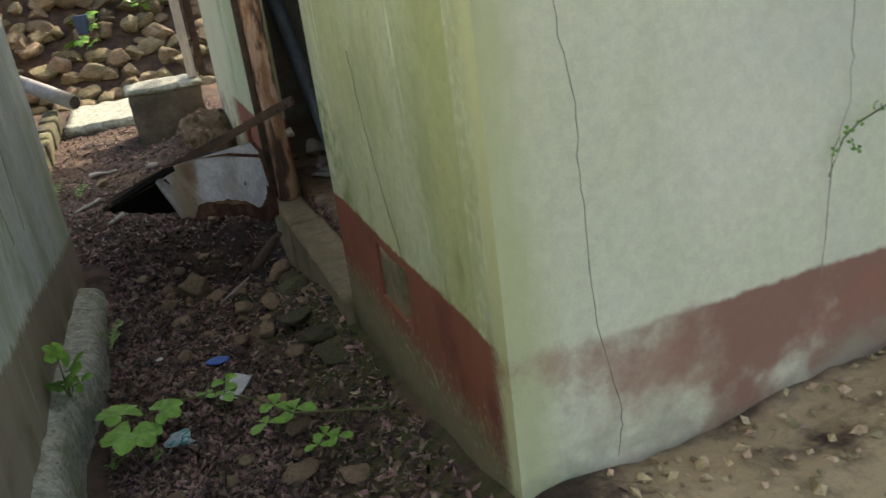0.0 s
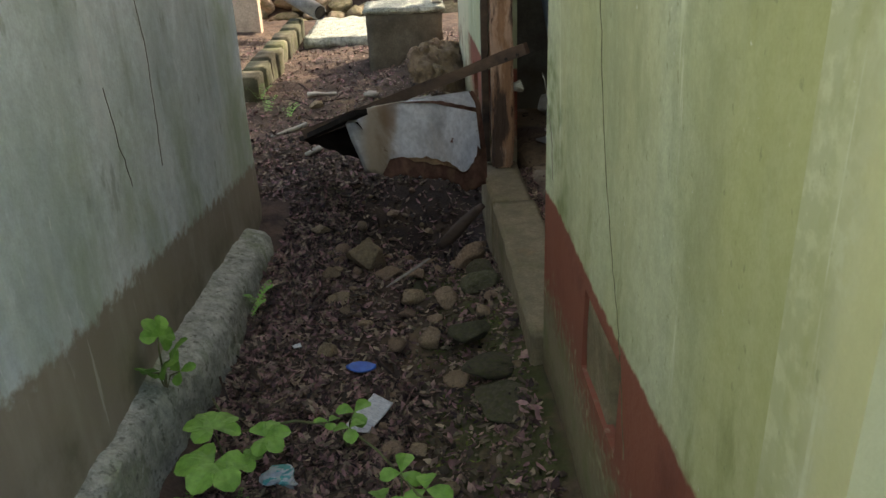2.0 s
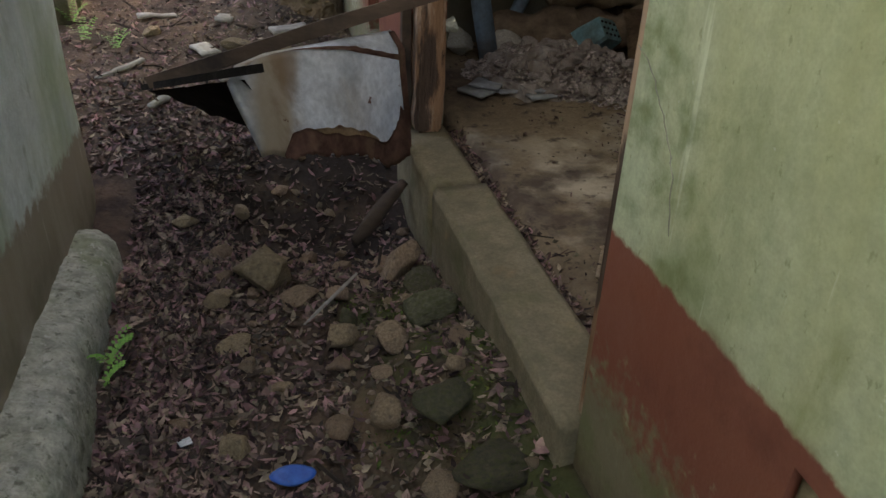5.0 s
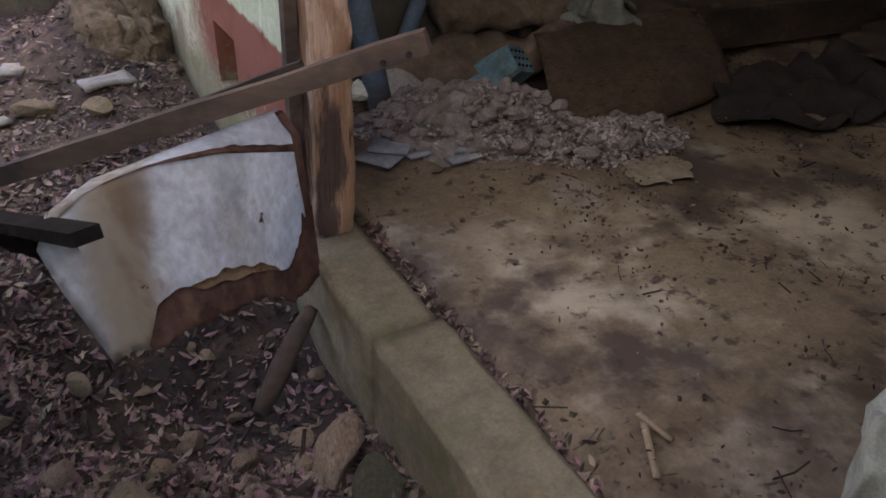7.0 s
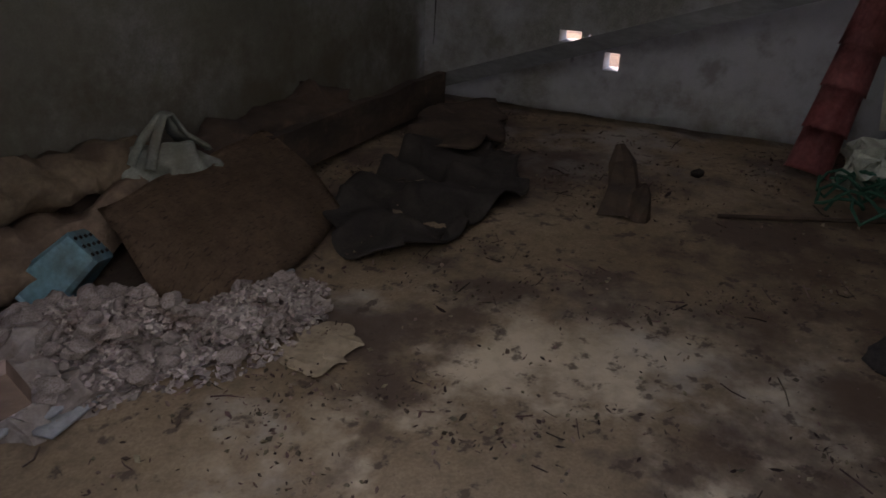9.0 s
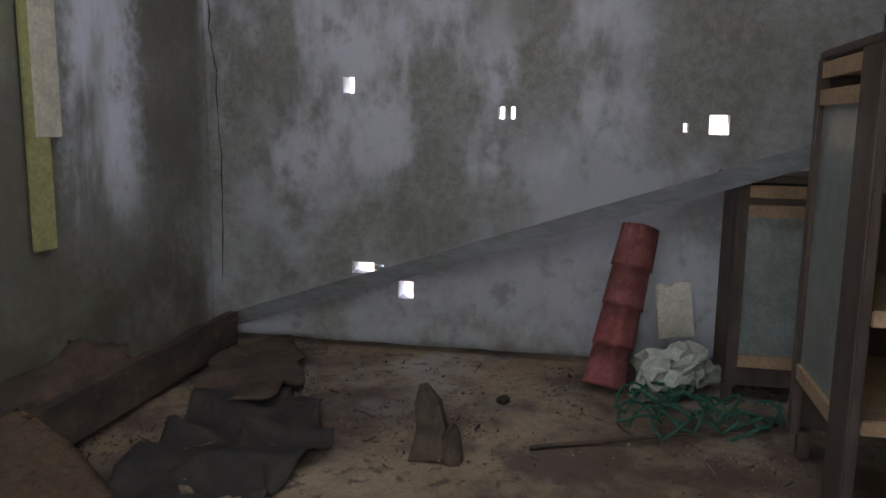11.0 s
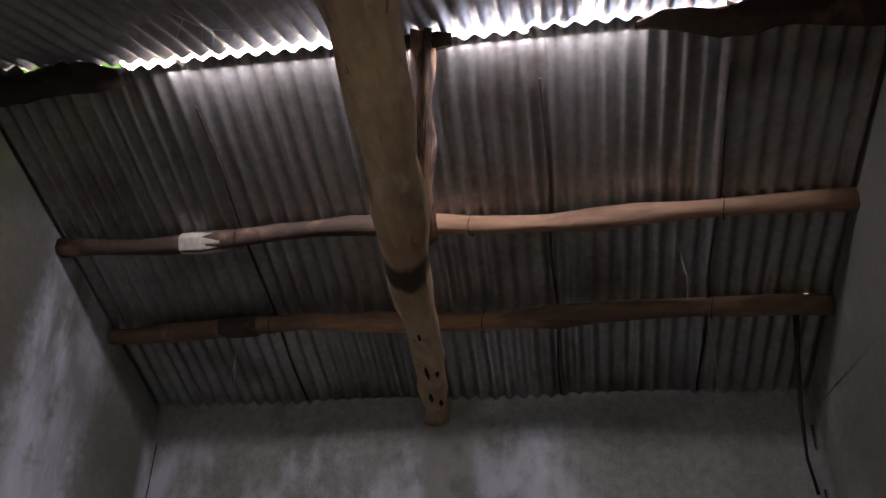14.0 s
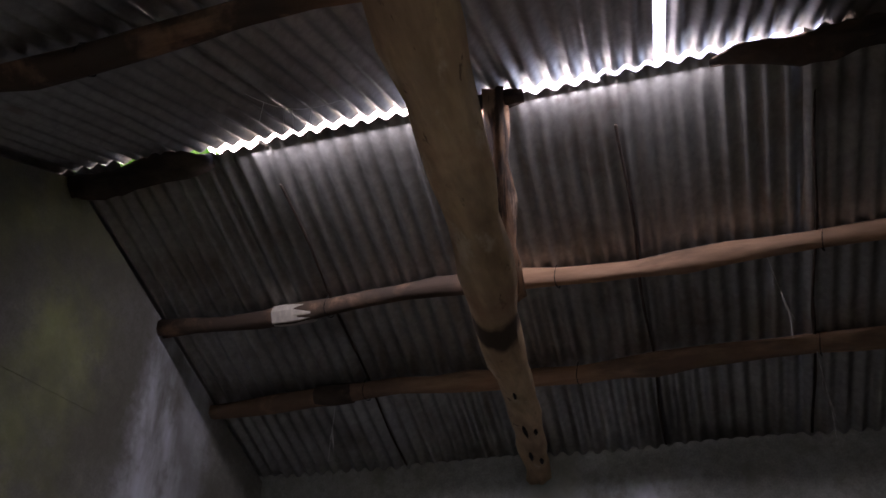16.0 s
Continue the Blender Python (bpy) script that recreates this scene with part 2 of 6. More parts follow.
soil = surface("soil", (0.060, 0.042, 0.035), (0.115, 0.078, 0.055), 5.0, 1.0, 90, 0.9, (
    ((0.19, 0.13, 0.08), 0.7, 2.2, 0.5, 0.7, ONE), ((0.03, 0.022, 0.02), 0.7, 9.0, 0.5, 0.7, ONE),
    ((0.065, 0.075, 0.025), 0.9, 6.0, 0.36, 0.56, ONE, ("X", -0.40, -0.2, 0.25), ("Y", 3.2, 2.9, 0.2), ("X", 0.02, -0.02, 0)),
    ((0.13, 0.10, 0.06), 0.7, 11.0, 0.5, 0.62, ONE, ("X", -0.40, -0.2, 0.25), ("Y", 3.2, 2.9, 0.2), ("X", 0.02, -0.02, 0)),
    # dark mud of the hollow, with the hollow's shade put into the colour
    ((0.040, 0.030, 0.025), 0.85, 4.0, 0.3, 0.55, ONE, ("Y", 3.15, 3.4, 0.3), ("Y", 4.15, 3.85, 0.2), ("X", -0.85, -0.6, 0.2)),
    ((0.55, 0.41, 0.24), 0.9, 5.0, 0.28, 0.5, ONE, ("X", 0.1, 0.3, 0.3), ("Y", 0.80, 0.7, 0.1), ("Y", -0.2, 0.2, 0.3))), depth=0.02)
iron_sheet = surface("iron_sheet", (0.30, 0.30, 0.285), (0.42, 0.42, 0.41), 0.8, 0.42, 30, 0.04, (
    ((0.16, 0.10, 0.06), 0.5, 3.0, 0.52, 0.75, ONE), ((0.10, 0.09, 0.08), 0.6, 1.3, 0.5, 0.7, ONE)), metal=0.8, spec=0.5, mottle=0.05)
wood_old = surface("wood_old", (0.17, 0.115, 0.075), (0.27, 0.19, 0.12), 7.0, 0.9, 60, 0.6, (
    ((0.07, 0.05, 0.04), 0.7, 5.0, 0.5, 0.7, ONE),), stretch=(0.3, 0.3, 1))
black_gap = surface("black_gap", (0.02, 0.018, 0.016), (0.03, 0.027, 0.024), 20, 1.0, 50, 0)

# ---- building helpers ----


def finish(name, bm, material, parent=None, label="", smooth=False):
    me = bpy.data.meshes.new(name)
    bm.normal_update()
    bm.to_mesh(me)
    bm.free()
    me.materials.append(material)
    if smooth:
        me.shade_smooth()
    ob = new(name, me)
    if parent:
        ob.parent = parent
    if label:
        ob["label"] = label
    return ob


def part(name, bm, material, parent, label="", smooth=False):
    return finish(name, bm, material, parent, label, smooth)


def structure(name, bm, material, smooth=False):
    return tagged(finish(name, bm, material, None, "", smooth), kind="structure")


def box(bm, x0, x1, y0, y1, z0, z1, m=None, bevel=0.0):
    r = bmesh.ops.create_cube(bm, size=1.0, matrix=(m or Matrix()) @ Matrix.LocRotScale(((x0 + x1) / 2, (y0 + y1) / 2, (z0 + z1) / 2), None, (abs(x1 - x0), abs(y1 - y0), abs(z1 - z0))))
    if bevel:
        es = list({e for v in r["verts"] for e in v.link_edges})
        bmesh.ops.bevel(bm, geom=es, offset=bevel, segments=2, affect="EDGES", clamp_overlap=True)
    return bm


def cut_wall(bm, lo, hi, holes, flat, step=0.25, rough=0.0, seed=0):
    """A wall slab between corners lo and hi, thin along axis 'flat' (0 or 1), with rectangular holes (a0, a1, z0, z1) right through it."""
    run = 1 - flat
    ed_a = {lo[run], hi[run]} | {v for h in holes for v in h[:2]}
    ed_z = {lo[2], hi[2]} | {v for h in holes for v in h[2:]}

    def fill(vals):
        vals = sorted(vals)
        out = []
        for p, q in zip(vals, vals[1:]):
            k = max(1, math.ceil((q - p) / step))
            out += [p + (q - p) * i / k for i in range(k)]
        return out + [vals[-1]]
    aa, zz = fill(ed_a), fill(ed_z)
    grid = {}

    def vert(i, j, s):
        if (i, j, s) not in grid:
            p = [0, 0, zz[j]]
            p[run] = aa[i]
            p[flat] = (lo, hi)[s][flat]
            w = noise.noise(Vector((aa[i] * 1.7, zz[j] * 1.7, seed + s * 3.3))) * rough
            if 0 < i < len(aa) - 1:
                p[flat] += w
            grid[i, j, s] = bm.verts.new(p)
        return grid[i, j, s]

    def solid(i, j):
        if not (0 <= i < len(aa) - 1 and 0 <= j < len(zz) - 1):
            return False
        a, z = (aa[i] + aa[i + 1]) / 2, (zz[j] + zz[j + 1]) / 2
        return not any(h[0] < a < h[1] and h[2] < z < h[3] for h in holes)
    for i in range(len(aa) - 1):
        for j in range(len(zz) - 1):
            if not solid(i, j):
                continue
            for s in (0, 1):
                bm.faces.new([vert(i, j, s), vert(i + 1, j, s), vert(i + 1, j + 1, s), vert(i, j + 1, s)])
            for di, dj, (p, q) in ((-1, 0, ((0, 0), (0, 1))), (1, 0, ((1, 0), (1, 1))), (0, -1, ((0, 0), (1, 0))), (0, 1, ((0, 1), (1, 1)))):
                if not solid(i + di, j + dj):
                    bm.faces.new([vert(i + p[0], j + p[1], 0), vert(i + q[0], j + q[1], 0), vert(i + q[0], j + q[1], 1), vert(i + p[0], j + p[1], 1)])
    bmesh.ops.recalc_face_normals(bm, faces=bm.faces)
    return bm


def tube(bm, pts, radii, sides=10, wob=0.0, caps=True, flat=1.0):
    """A tube through points with a radius at each, a little uneven."""
    rings = []
    for i, p in enumerate(pts):
        p = Vector(p)
        d = (Vector(pts[min(i + 1, len(pts) - 1)]) - Vector(pts[max(i - 1, 0)])).normalized()
        a = d.orthogonal().normalized() if abs(d.z) > 0.9 else d.cross(Vector((0, 0, 1))).normalized()
        b = d.cross(a)
        ring = []
        for k in range(sides):
            t = 2 * math.pi * k / sides
            r = radii[i] * (1 + wob * noise.noise(p * 6 + Vector((math.cos(t), math.sin(t), 0)) * 1.5))
            ring.append(bm.verts.new(p + a * math.cos(t) * r + b * math.sin(t) * r * flat))
        rings.append(ring)
    for r0, r1 in zip(rings, rings[1:]):
        for k in range(sides):
            bm.faces.new([r0[k], r0[(k + 1) % sides], r1[(k + 1) % sides], r1[k]])
    if caps:
        bm.faces.new(rings[0][::-1])
        bm.faces.new(rings[-1])
    bmesh.ops.recalc_face_normals(bm, faces=bm.faces)
    return bm


def line(p, q, n):
    return [tuple(Vector(p).lerp(Vector(q), i / (n - 1))) for i in range(n)]


def step01(v, a, b):
    t = min(1, max(0, (v - a) / (b - a)))
    return t * t * (3 - 2 * t)


# ---- ground ----


def ground_z(x, y):
    z = 0.15 + 0.11 * step01(y, 3.3, 4.6)
    z += 0.14 * step01(y, 1.8, 0.4)
    z += 0.11 * math.exp(-(x / 0.16) ** 2) * step01(y, 3.0, 2.4)
    z += (0.11 + 0.1 * min(max(x, 0), 1.5)) * step01(x, -0.05, 0.2) * step01(y, 1.0, 0.82) * step01(y, -1.5, 0.0)
    z -= 0.21 * math.exp(-((x + 0.26) / 0.32) ** 2 - ((y - 3.55) / 0.32) ** 2)
    z += 0.22 * math.exp(-((x + 0.28) / 0.26) ** 2 - ((y - 5.6) / 0.5) ** 2)
    z += 0.05 * step01(x, -0.85, -1.1) * step01(y, 3.2, 2.6)
    if -4 < x < 4.5 and -3 < y < 11:
        z += 0.035 * noise.noise(Vector((x * 2.1, y * 2.1, 0))) + 0.022 * noise.noise(Vector((x * 7, y * 7, 3))) + 0.009 * noise.noise(Vector((x * 22, y * 22, 5)))
    return z


def ground_mesh():
    bm = bmesh.new()
    xs = [-400, -100, -30, -10, -5, -3.5] + [-2.6 + 0.05 * i for i in range(76)] + [1.5, 2.2, 3, 4.5, 8, 30, 100, 400]
    ys = [-400, -100, -30, -10, -5, -3, -2] + [-1.2 + 0.05 * i for i in range(220)] + [10.2, 11, 13, 20, 50, 150, 400]
    vs = [[bm.verts.new((x, y, ground_z(x, y))) for y in ys] for x in xs]
    for i in range(len(xs) - 1):
        for j in range(len(ys) - 1):
            bm.faces.new([vs[i][j], vs[i + 1][j], vs[i + 1][j + 1], vs[i][j + 1]])
    return bm


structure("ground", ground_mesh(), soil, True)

# ---- the house: outer walls, room, roof ----
FLOOR, SILL, FAR, NORTH, SOUTH = 0.33, 0.35, 3.74, 4.75, 1.52
RIDGE_X, RIDGE_Z, PITCH = 1.97, 3.53, 0.42


def roof_z(x):
    return RIDGE_Z - PITCH * abs(x - RIDGE_X)


structure("wall_alley", cut_wall(bmesh.new(), (0.0, 0.90, -0.1), (0.13, 2.18, 2.66), [(1.40, 1.69, 0.555, 0.735)], 0, 0.08, 0.012, 1), green_plaster)
# unseen header, added to cut the sky light that enters the room
structure("wall_over_door", cut_wall(bmesh.new(), (0.0, 2.18, 2.35), (0.13, 3.735, 2.66), [], 0, 0.2, 0.0, 9), green_plaster)
structure("wall_front", cut_wall(bmesh.new(), (0.0, 0.76, -0.1), (4.0, 0.90, 2.66), [], 1, 0.12, 0.014, 2), white_plaster)
structure("wall_alley_far", cut_wall(bmesh.new(), (0.0, 3.735, -0.1), (0.13, 5.85, 2.66), [(4.30, 4.54, 0.46, 0.66)], 0, 0.09, 0.012, 3), green_plaster)
structure("wall_back", cut_wall(bmesh.new(), (0.13, 5.72, -0.1), (4.0, 5.85, 2.66), [], 1), cream_plaster)
FAR_HOLES = [(3.84, 3.96, 0.69, 0.75), (3.79, 3.83, 0.715, 0.74), (3.63, 3.71, 0.57, 0.66), (3.87, 3.885, 0.59, 0.63), (3.18, 3.215, 1.49, 1.55), (3.13, 3.16, 1.49, 1.55),
             (3.94, 4.0, 1.61, 1.69), (2.14, 2.23, 1.43, 1.52), (2.32, 2.345, 1.44, 1.48), (1.523, 1.536, 2.50, 2.62), (1.523, 1.534, 2.2, 2.33), (1.523, 1.536, 1.83, 1.96)]
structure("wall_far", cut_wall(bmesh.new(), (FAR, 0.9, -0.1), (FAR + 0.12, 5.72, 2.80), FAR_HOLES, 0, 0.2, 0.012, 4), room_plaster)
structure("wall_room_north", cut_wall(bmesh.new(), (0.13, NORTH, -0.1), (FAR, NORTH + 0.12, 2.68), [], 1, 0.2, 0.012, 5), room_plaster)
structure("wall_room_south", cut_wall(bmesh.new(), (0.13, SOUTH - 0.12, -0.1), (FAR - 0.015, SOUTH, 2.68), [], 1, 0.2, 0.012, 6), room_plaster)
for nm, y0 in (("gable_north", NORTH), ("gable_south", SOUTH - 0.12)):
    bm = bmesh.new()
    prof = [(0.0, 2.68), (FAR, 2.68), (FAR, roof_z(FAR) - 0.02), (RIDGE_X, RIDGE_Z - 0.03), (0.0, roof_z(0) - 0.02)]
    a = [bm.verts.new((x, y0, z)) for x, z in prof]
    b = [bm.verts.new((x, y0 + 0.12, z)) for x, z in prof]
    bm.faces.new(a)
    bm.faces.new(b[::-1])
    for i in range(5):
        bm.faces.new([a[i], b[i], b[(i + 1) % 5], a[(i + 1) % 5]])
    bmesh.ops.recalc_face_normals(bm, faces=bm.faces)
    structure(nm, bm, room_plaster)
bm = bmesh.new()
box(bm, 0.16, FAR, SOUTH, NORTH, 0.1, FLOOR - 0.03)
n = 90
vs = [[bm.verts.new((0.165 + (FAR - 0.165) * i / n, SOUTH + (NORTH - SOUTH) * j / n, FLOOR - 0.004 + 0.016 * noise.noise(Vector((i * 0.09, j * 0.09, 1))) + 0.004 * noise.noise(Vector((i * 0.5, j * 0.5, 2))) - 0.05 * (i == 0))) for j in range(n + 1)] for i in range(n + 1)]
for i in range(n):
    for j in range(n):
        bm.faces.new([vs[i][j], vs[i + 1][j], vs[i + 1][j + 1], vs[i][j + 1]])
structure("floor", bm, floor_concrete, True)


def rough_block(bm, x0, x1, y0, y1, z0, z1, cell=0.05, amp=0.008, seed=0.0, bevel=0.012):
    box(bm, x0, x1, y0, y1, z0, z1, bevel=bevel)
    cuts = int(max(x1 - x0, y1 - y0, z1 - z0) / cell)
    bmesh.ops.subdivide_edges(bm, edges=[e for e in bm.edges if e.calc_length() > cell * 2], cuts=min(cuts, 24), use_grid_fill=True)
    for v in bm.verts:
        v.co += Vector((noise.noise(v.co * 9 + Vector((seed, 0, 0))), noise.noise(v.co * 9 + Vector((0, seed, 5))), noise.noise(v.co * 9 + Vector((3, 0, seed))))) * amp
    return bm


sill = tagged(new("door_sill"), "worn mossy concrete sill cracked across, under the open doorway", "sill", kind="structure")
part("sill_block", rough_block(bmesh.new(), -0.035, 0.135, 2.182, 3.215, 0.0, SILL, amp=0.006, seed=1, bevel=0.008), concrete, sill, smooth=True)
part("sill_block", rough_block(bmesh.new(), -0.035, 0.125, 3.222, 3.735, 0.0, SILL - 0.004, amp=0.006, seed=2, bevel=0.008), concrete, sill, smooth=True)

# the broken-out dado: a bedded block and a dark gap beside it
part("bedded_block", rough_block(bmesh.new(), 0.006, 0.122, 1.475, 1.688, 0.50, 0.732, 0.03, 0.008, 12, 0.012), concrete, bpy.data.objects["wall_alley"], "bare mossy block in the broken dado", smooth=True)

# corrugated roof: sheets of two slopes in one mesh
bm = bmesh.new()


def sheet(bm, x0, x1, y0, y1, lift):
    k = max(2, int((y1 - y0) / 0.0085))
    prev = None
    for i in range(k + 1):
        y = y0 + (y1 - y0) * i / k
        dz = 0.0115 * math.sin(2 * math.pi * y / 0.068) + lift
        xs = [x0 + (x1 - x0) * q / 6 for q in range(7)]
        row = [bm.verts.new((x, y, roof_z(x) + dz + 0.006 * noise.noise(Vector((x * 3, y * 3, lift * 99))))) for x in xs]
        if prev:
            for q in range(6):
                bm.faces.new([prev[q], prev[q + 1], row[q + 1], row[q]])
        prev = row


# unseen eaves run past the walls to keep the sun off the alley
for i, y in enumerate([0.1, 0.72, 1.36, 2.0, 2.64, 3.28, 3.92, 4.54, 5.2]):
    sheet(bm, RIDGE_X + (0.025 if 2.0 <= y < 4.1 else -0.02), 4.15, y, y + 0.69, 0.014 * (i % 2))
for i, (y, w) in enumerate([(0.1, 0.66), (0.7, 0.66), (1.3, 0.70), (1.85, 0.62), (2.51, 0.68), (3.12, 0.70), (3.76, 0.70), (4.4, 0.70), (5.0, 0.9)]):
    sheet(bm, RIDGE_X + 0.01, -0.32, y, y + w, 0.012 + 0.012 * (i % 2))
roof = structure("ceiling", bm, iron_sheet, True)
# dark strips along three laps of the sheets
lap_dark = surface("lap_dark", (0.025, 0.018, 0.014), (0.06, 0.04, 0.03), 12, 1.0, 60, 0.5)
for k, y in enumerate((2.015, 2.655, 3.935)):
    bm = bmesh.new()
    pts = [(x, y + 0.006 * math.sin(9 * x + k), roof_z(x) - 0.012) for x in [2.15 + 0.06 * i for i in range(27)]]
    part("lap_edge", tube(bm, pts, [0.005 + 0.004 * abs(noise.noise(Vector((p[0] * 7, k, 0)))) for p in pts], 6, 0.5), lap_dark, roof, "dark strip along a sheet lap")

# ---- the other house over the alley, and the yard ----
bm = bmesh.new()
# unseen upper part raised to cut the sky light that reaches the room
cut_wall(bm, (-1.25, -0.6, -0.1), (-1.05, 3.80, 3.1), [], 0, 0.08, 0.012, 8)
for v in bm.verts:
    if v.co.y > 3.68 and v.co.x > -1.2:
        v.co.x -= 0.06 * ((v.co.y - 3.68) / 0.12) ** 2
structure("wall_left_house", bm, blue_plaster)
structure("wall_left_house_back", cut_wall(bmesh.new(), (-4.0, 3.68, -0.1), (-1.25, 3.80, 3.1), [], 1), blue_plaster)
ledge = bmesh.new()
prof = [(-1.07, 0.02), (-1.03, 0.008), (-0.99, 0.0), (-0.962, -0.012), (-0.945, -0.035), (-0.937, -0.075), (-0.932, -0.14), (-0.93, -0.4)]
rows = []
for i in range(191):
    y = 0.3 + 3.14 * i / 190
    top = 0.247 + 0.085 * (3.3 - y) if y < 3.3 else 0.247 - 0.5 * (y - 3.3)
    back = 0.05 * step01(y, 2.3, 1.9) + 0.05 * step01(y, 3.25, 3.44)
    row = []
    for k, (x, dz) in enumerate(prof):
        q = Vector((x * 5, y * 5, dz * 5))
        w = 0.022 * noise.noise(Vector((y * 3.1, 2, 0))) * min(k, 4) / 4 + 0.010 * noise.noise(q * 3) + 0.006 * noise.noise(q * 9)
        row.append(ledge.verts.new((x + w - back * min(k, 4) / 4, y, top + dz + 0.012 * noise.noise(q * 2.2) + 0.007 * noise.noise(q * 8))))
    rows.append(row)
for a, b in zip(rows, rows[1:]):
    for k in range(7):
        ledge.faces.new([a[k], a[k + 1], b[k + 1], b[k]])
structure("plinth_ledge", ledge, pale_concrete, True)

# ---- materials of the things ----
stone_mat = surface("stone", (0.21, 0.15, 0.095), (0.33, 0.245, 0.165), 9.0, 0.95, 60, 0.6, (((0.09, 0.07, 0.055), 0.7, 4.0, 0.5, 0.7, ONE),), vary=0.18)
mossy_stone = surface("mossy_stone", (0.07, 0.068, 0.045), (0.12, 0.11, 0.07), 7.0, 1.0, 80, 0.7, (((0.075, 0.085, 0.03), 0.7, 5.0, 0.45, 0.65, ONE),), vary=0.25)
grit_mat = surface("grit", (0.11, 0.085, 0.065), (0.21, 0.165, 0.12), 20.0, 1.0, 90, 0.3, island=0.6)
litter_mat = surface("dead_leaves", (0.08, 0.05, 0.042), (0.26, 0.175, 0.145), 14.0, 0.7, 60, 0.2, island=0.8)
debris_mat = surface("dark_crumbs", (0.06, 0.042, 0.035), (0.13, 0.09, 0.07), 14.0, 0.9, 60, 0.2, island=0.7)
leaf_mat = surface("green_leaf", (0.13, 0.33, 0.05), (0.20, 0.43, 0.08), 20.0, 0.5, 60, 0.2, island=0.15)
stem_mat = surface("stem", (0.10, 0.14, 0.05), (0.16, 0.13, 0.07), 20, 0.8, 60, 0)
post_wood = surface("post_wood", (0.25, 0.14, 0.08), (0.36, 0.21, 0.125), 6.0, 0.9, 45, 0.8, (
    ((0.52, 0.36, 0.26), 0.85, 9.0, 0.5, 0.6, (1, 1, 0.35)), ((0.06, 0.042, 0.035), 0.9, 9.0, 0.5, 0.58, (1, 1, 0.22)), ((0.03, 0.022, 0.018), 0.9, 60.0, 0.6, 0.68, (1, 1, 0.05))), stretch=(1, 1, 0.12), depth=0.03)
dark_wood = surface("dark_wood", (0.045, 0.034, 0.028), (0.10, 0.07, 0.05), 6.0, 0.9, 60, 0.7, (((0.17, 0.11, 0.075), 0.6, 8.0, 0.55, 0.7, ONE),), stretch=(0.4, 0.4, 1))
char_and_shade = surface("charred_wood_and_shade", (0.012, 0.010, 0.009), (0.026, 0.022, 0.019), 8, 1.0, 60, 0.8, spec=0.1)
beam_wood = surface("beam_wood", (0.43, 0.30, 0.175), (0.55, 0.41, 0.255), 5.0, 0.85, 40, 0.5, (
    ((0.22, 0.15, 0.095), 0.75, 5.0, 0.48, 0.66, (0.35, 1, 1)), ((0.66, 0.55, 0.40), 0.7, 9.0, 0.58, 0.68, (0.4, 1, 1)), ((0.10, 0.07, 0.05), 0.85, 26.0, 0.62, 0.70, (0.5, 1, 1)), ((0.30, 0.17, 0.10), 0.6, 3.0, 0.5, 0.7, ONE),
    ((0.045, 0.03, 0.02), 0.95, 0, 0, 0, ONE, ("X", 1.97, 2.02, 0.03), ("X", 2.16, 2.11, 0.04))), stretch=(0.2, 1, 1))
purlin_wood = surface("purlin_wood", (0.30, 0.17, 0.10), (0.40, 0.25, 0.16), 5.0, 0.85, 40, 0.5, (
    ((0.10, 0.065, 0.045), 0.85, 3.0, 0.5, 0.64, (1, 0.3, 1)), ((0.06, 0.045, 0.036), 0.9, 4.0, 0.35, 0.5, ONE, ("Y", 3.15, 3.4, 0.2), ("X", 2.95, 2.9, 0)), ((0.12, 0.08, 0.055), 0.7, 4.0, 0.35, 0.5, ONE, ("Y", 3.6, 3.9, 0.2), ("X", 2.9, 2.95, 0))), stretch=(1, 0.15, 1))
rust_paint = surface("rusted_white_paint", (0.70, 0.73, 0.75), (0.82, 0.84, 0.85), 3.0, 0.5, 50, 0.12, (
    ((0.50, 0.41, 0.28), 0.85, 2.0, 0.3, 0.5, ONE, ("X", -0.41, -0.45, 0.05), ("X", -0.55, -0.50, 0.05)), ((0.33, 0.22, 0.13), 0.75, 5.0, 0.45, 0.6, (1, 1, 0.4), ("X", -0.38, -0.42, 0.05), ("X", -0.5, -0.46, 0.05)),
    ((0.42, 0.32, 0.20), 0.45, 3.0, 0.54, 0.72, (1, 1, 0.3)), ((0.17, 0.075, 0.05), 1.0, 22.0, 0.68, 0.72, ONE), ((0.34, 0.42, 0.50), 0.6, 2.0, 0.5, 0.7, ONE)))
grey_pvc = surface("grey_pvc", (0.20, 0.20, 0.195), (0.29, 0.29, 0.28), 6, 0.55, 60, 0.1, ((SOOT, 0.5, 4, 0.5, 0.7, ONE),))
blue_pvc = surface("blue_grey_pipe", (0.13, 0.19, 0.25), (0.19, 0.26, 0.33), 6, 0.5, 60, 0.1, ((DIRT, 0.6, 6, 0.5, 0.7, ONE),))
blue_plastic = surface("blue_plastic", (0.02, 0.10, 0.42), (0.03, 0.14, 0.5), 20, 0.4, 60, 0.1)
teal_plastic = surface("teal_plastic", (0.30, 0.56, 0.62), (0.38, 0.64, 0.70), 12, 0.45, 60, 0.1, ((DIRT, 0.5, 8, 0.5, 0.7, ONE),))
film_mat = surface("printed_film", (0.52, 0.54, 0.56), (0.62, 0.64, 0.66), 12, 0.35, 60, 0.25, (((0.30, 0.34, 0.40), 0.7, 90, 0.5, 0.6, (1, 3, 1)),))
wrapper_mat = surface("wrapper", (0.50, 0.58, 0.60), (0.66, 0.70, 0.72), 20, 0.4, 60, 0.2, (((0.05, 0.42, 0.40), 0.9, 26, 0.52, 0.56, ONE),))
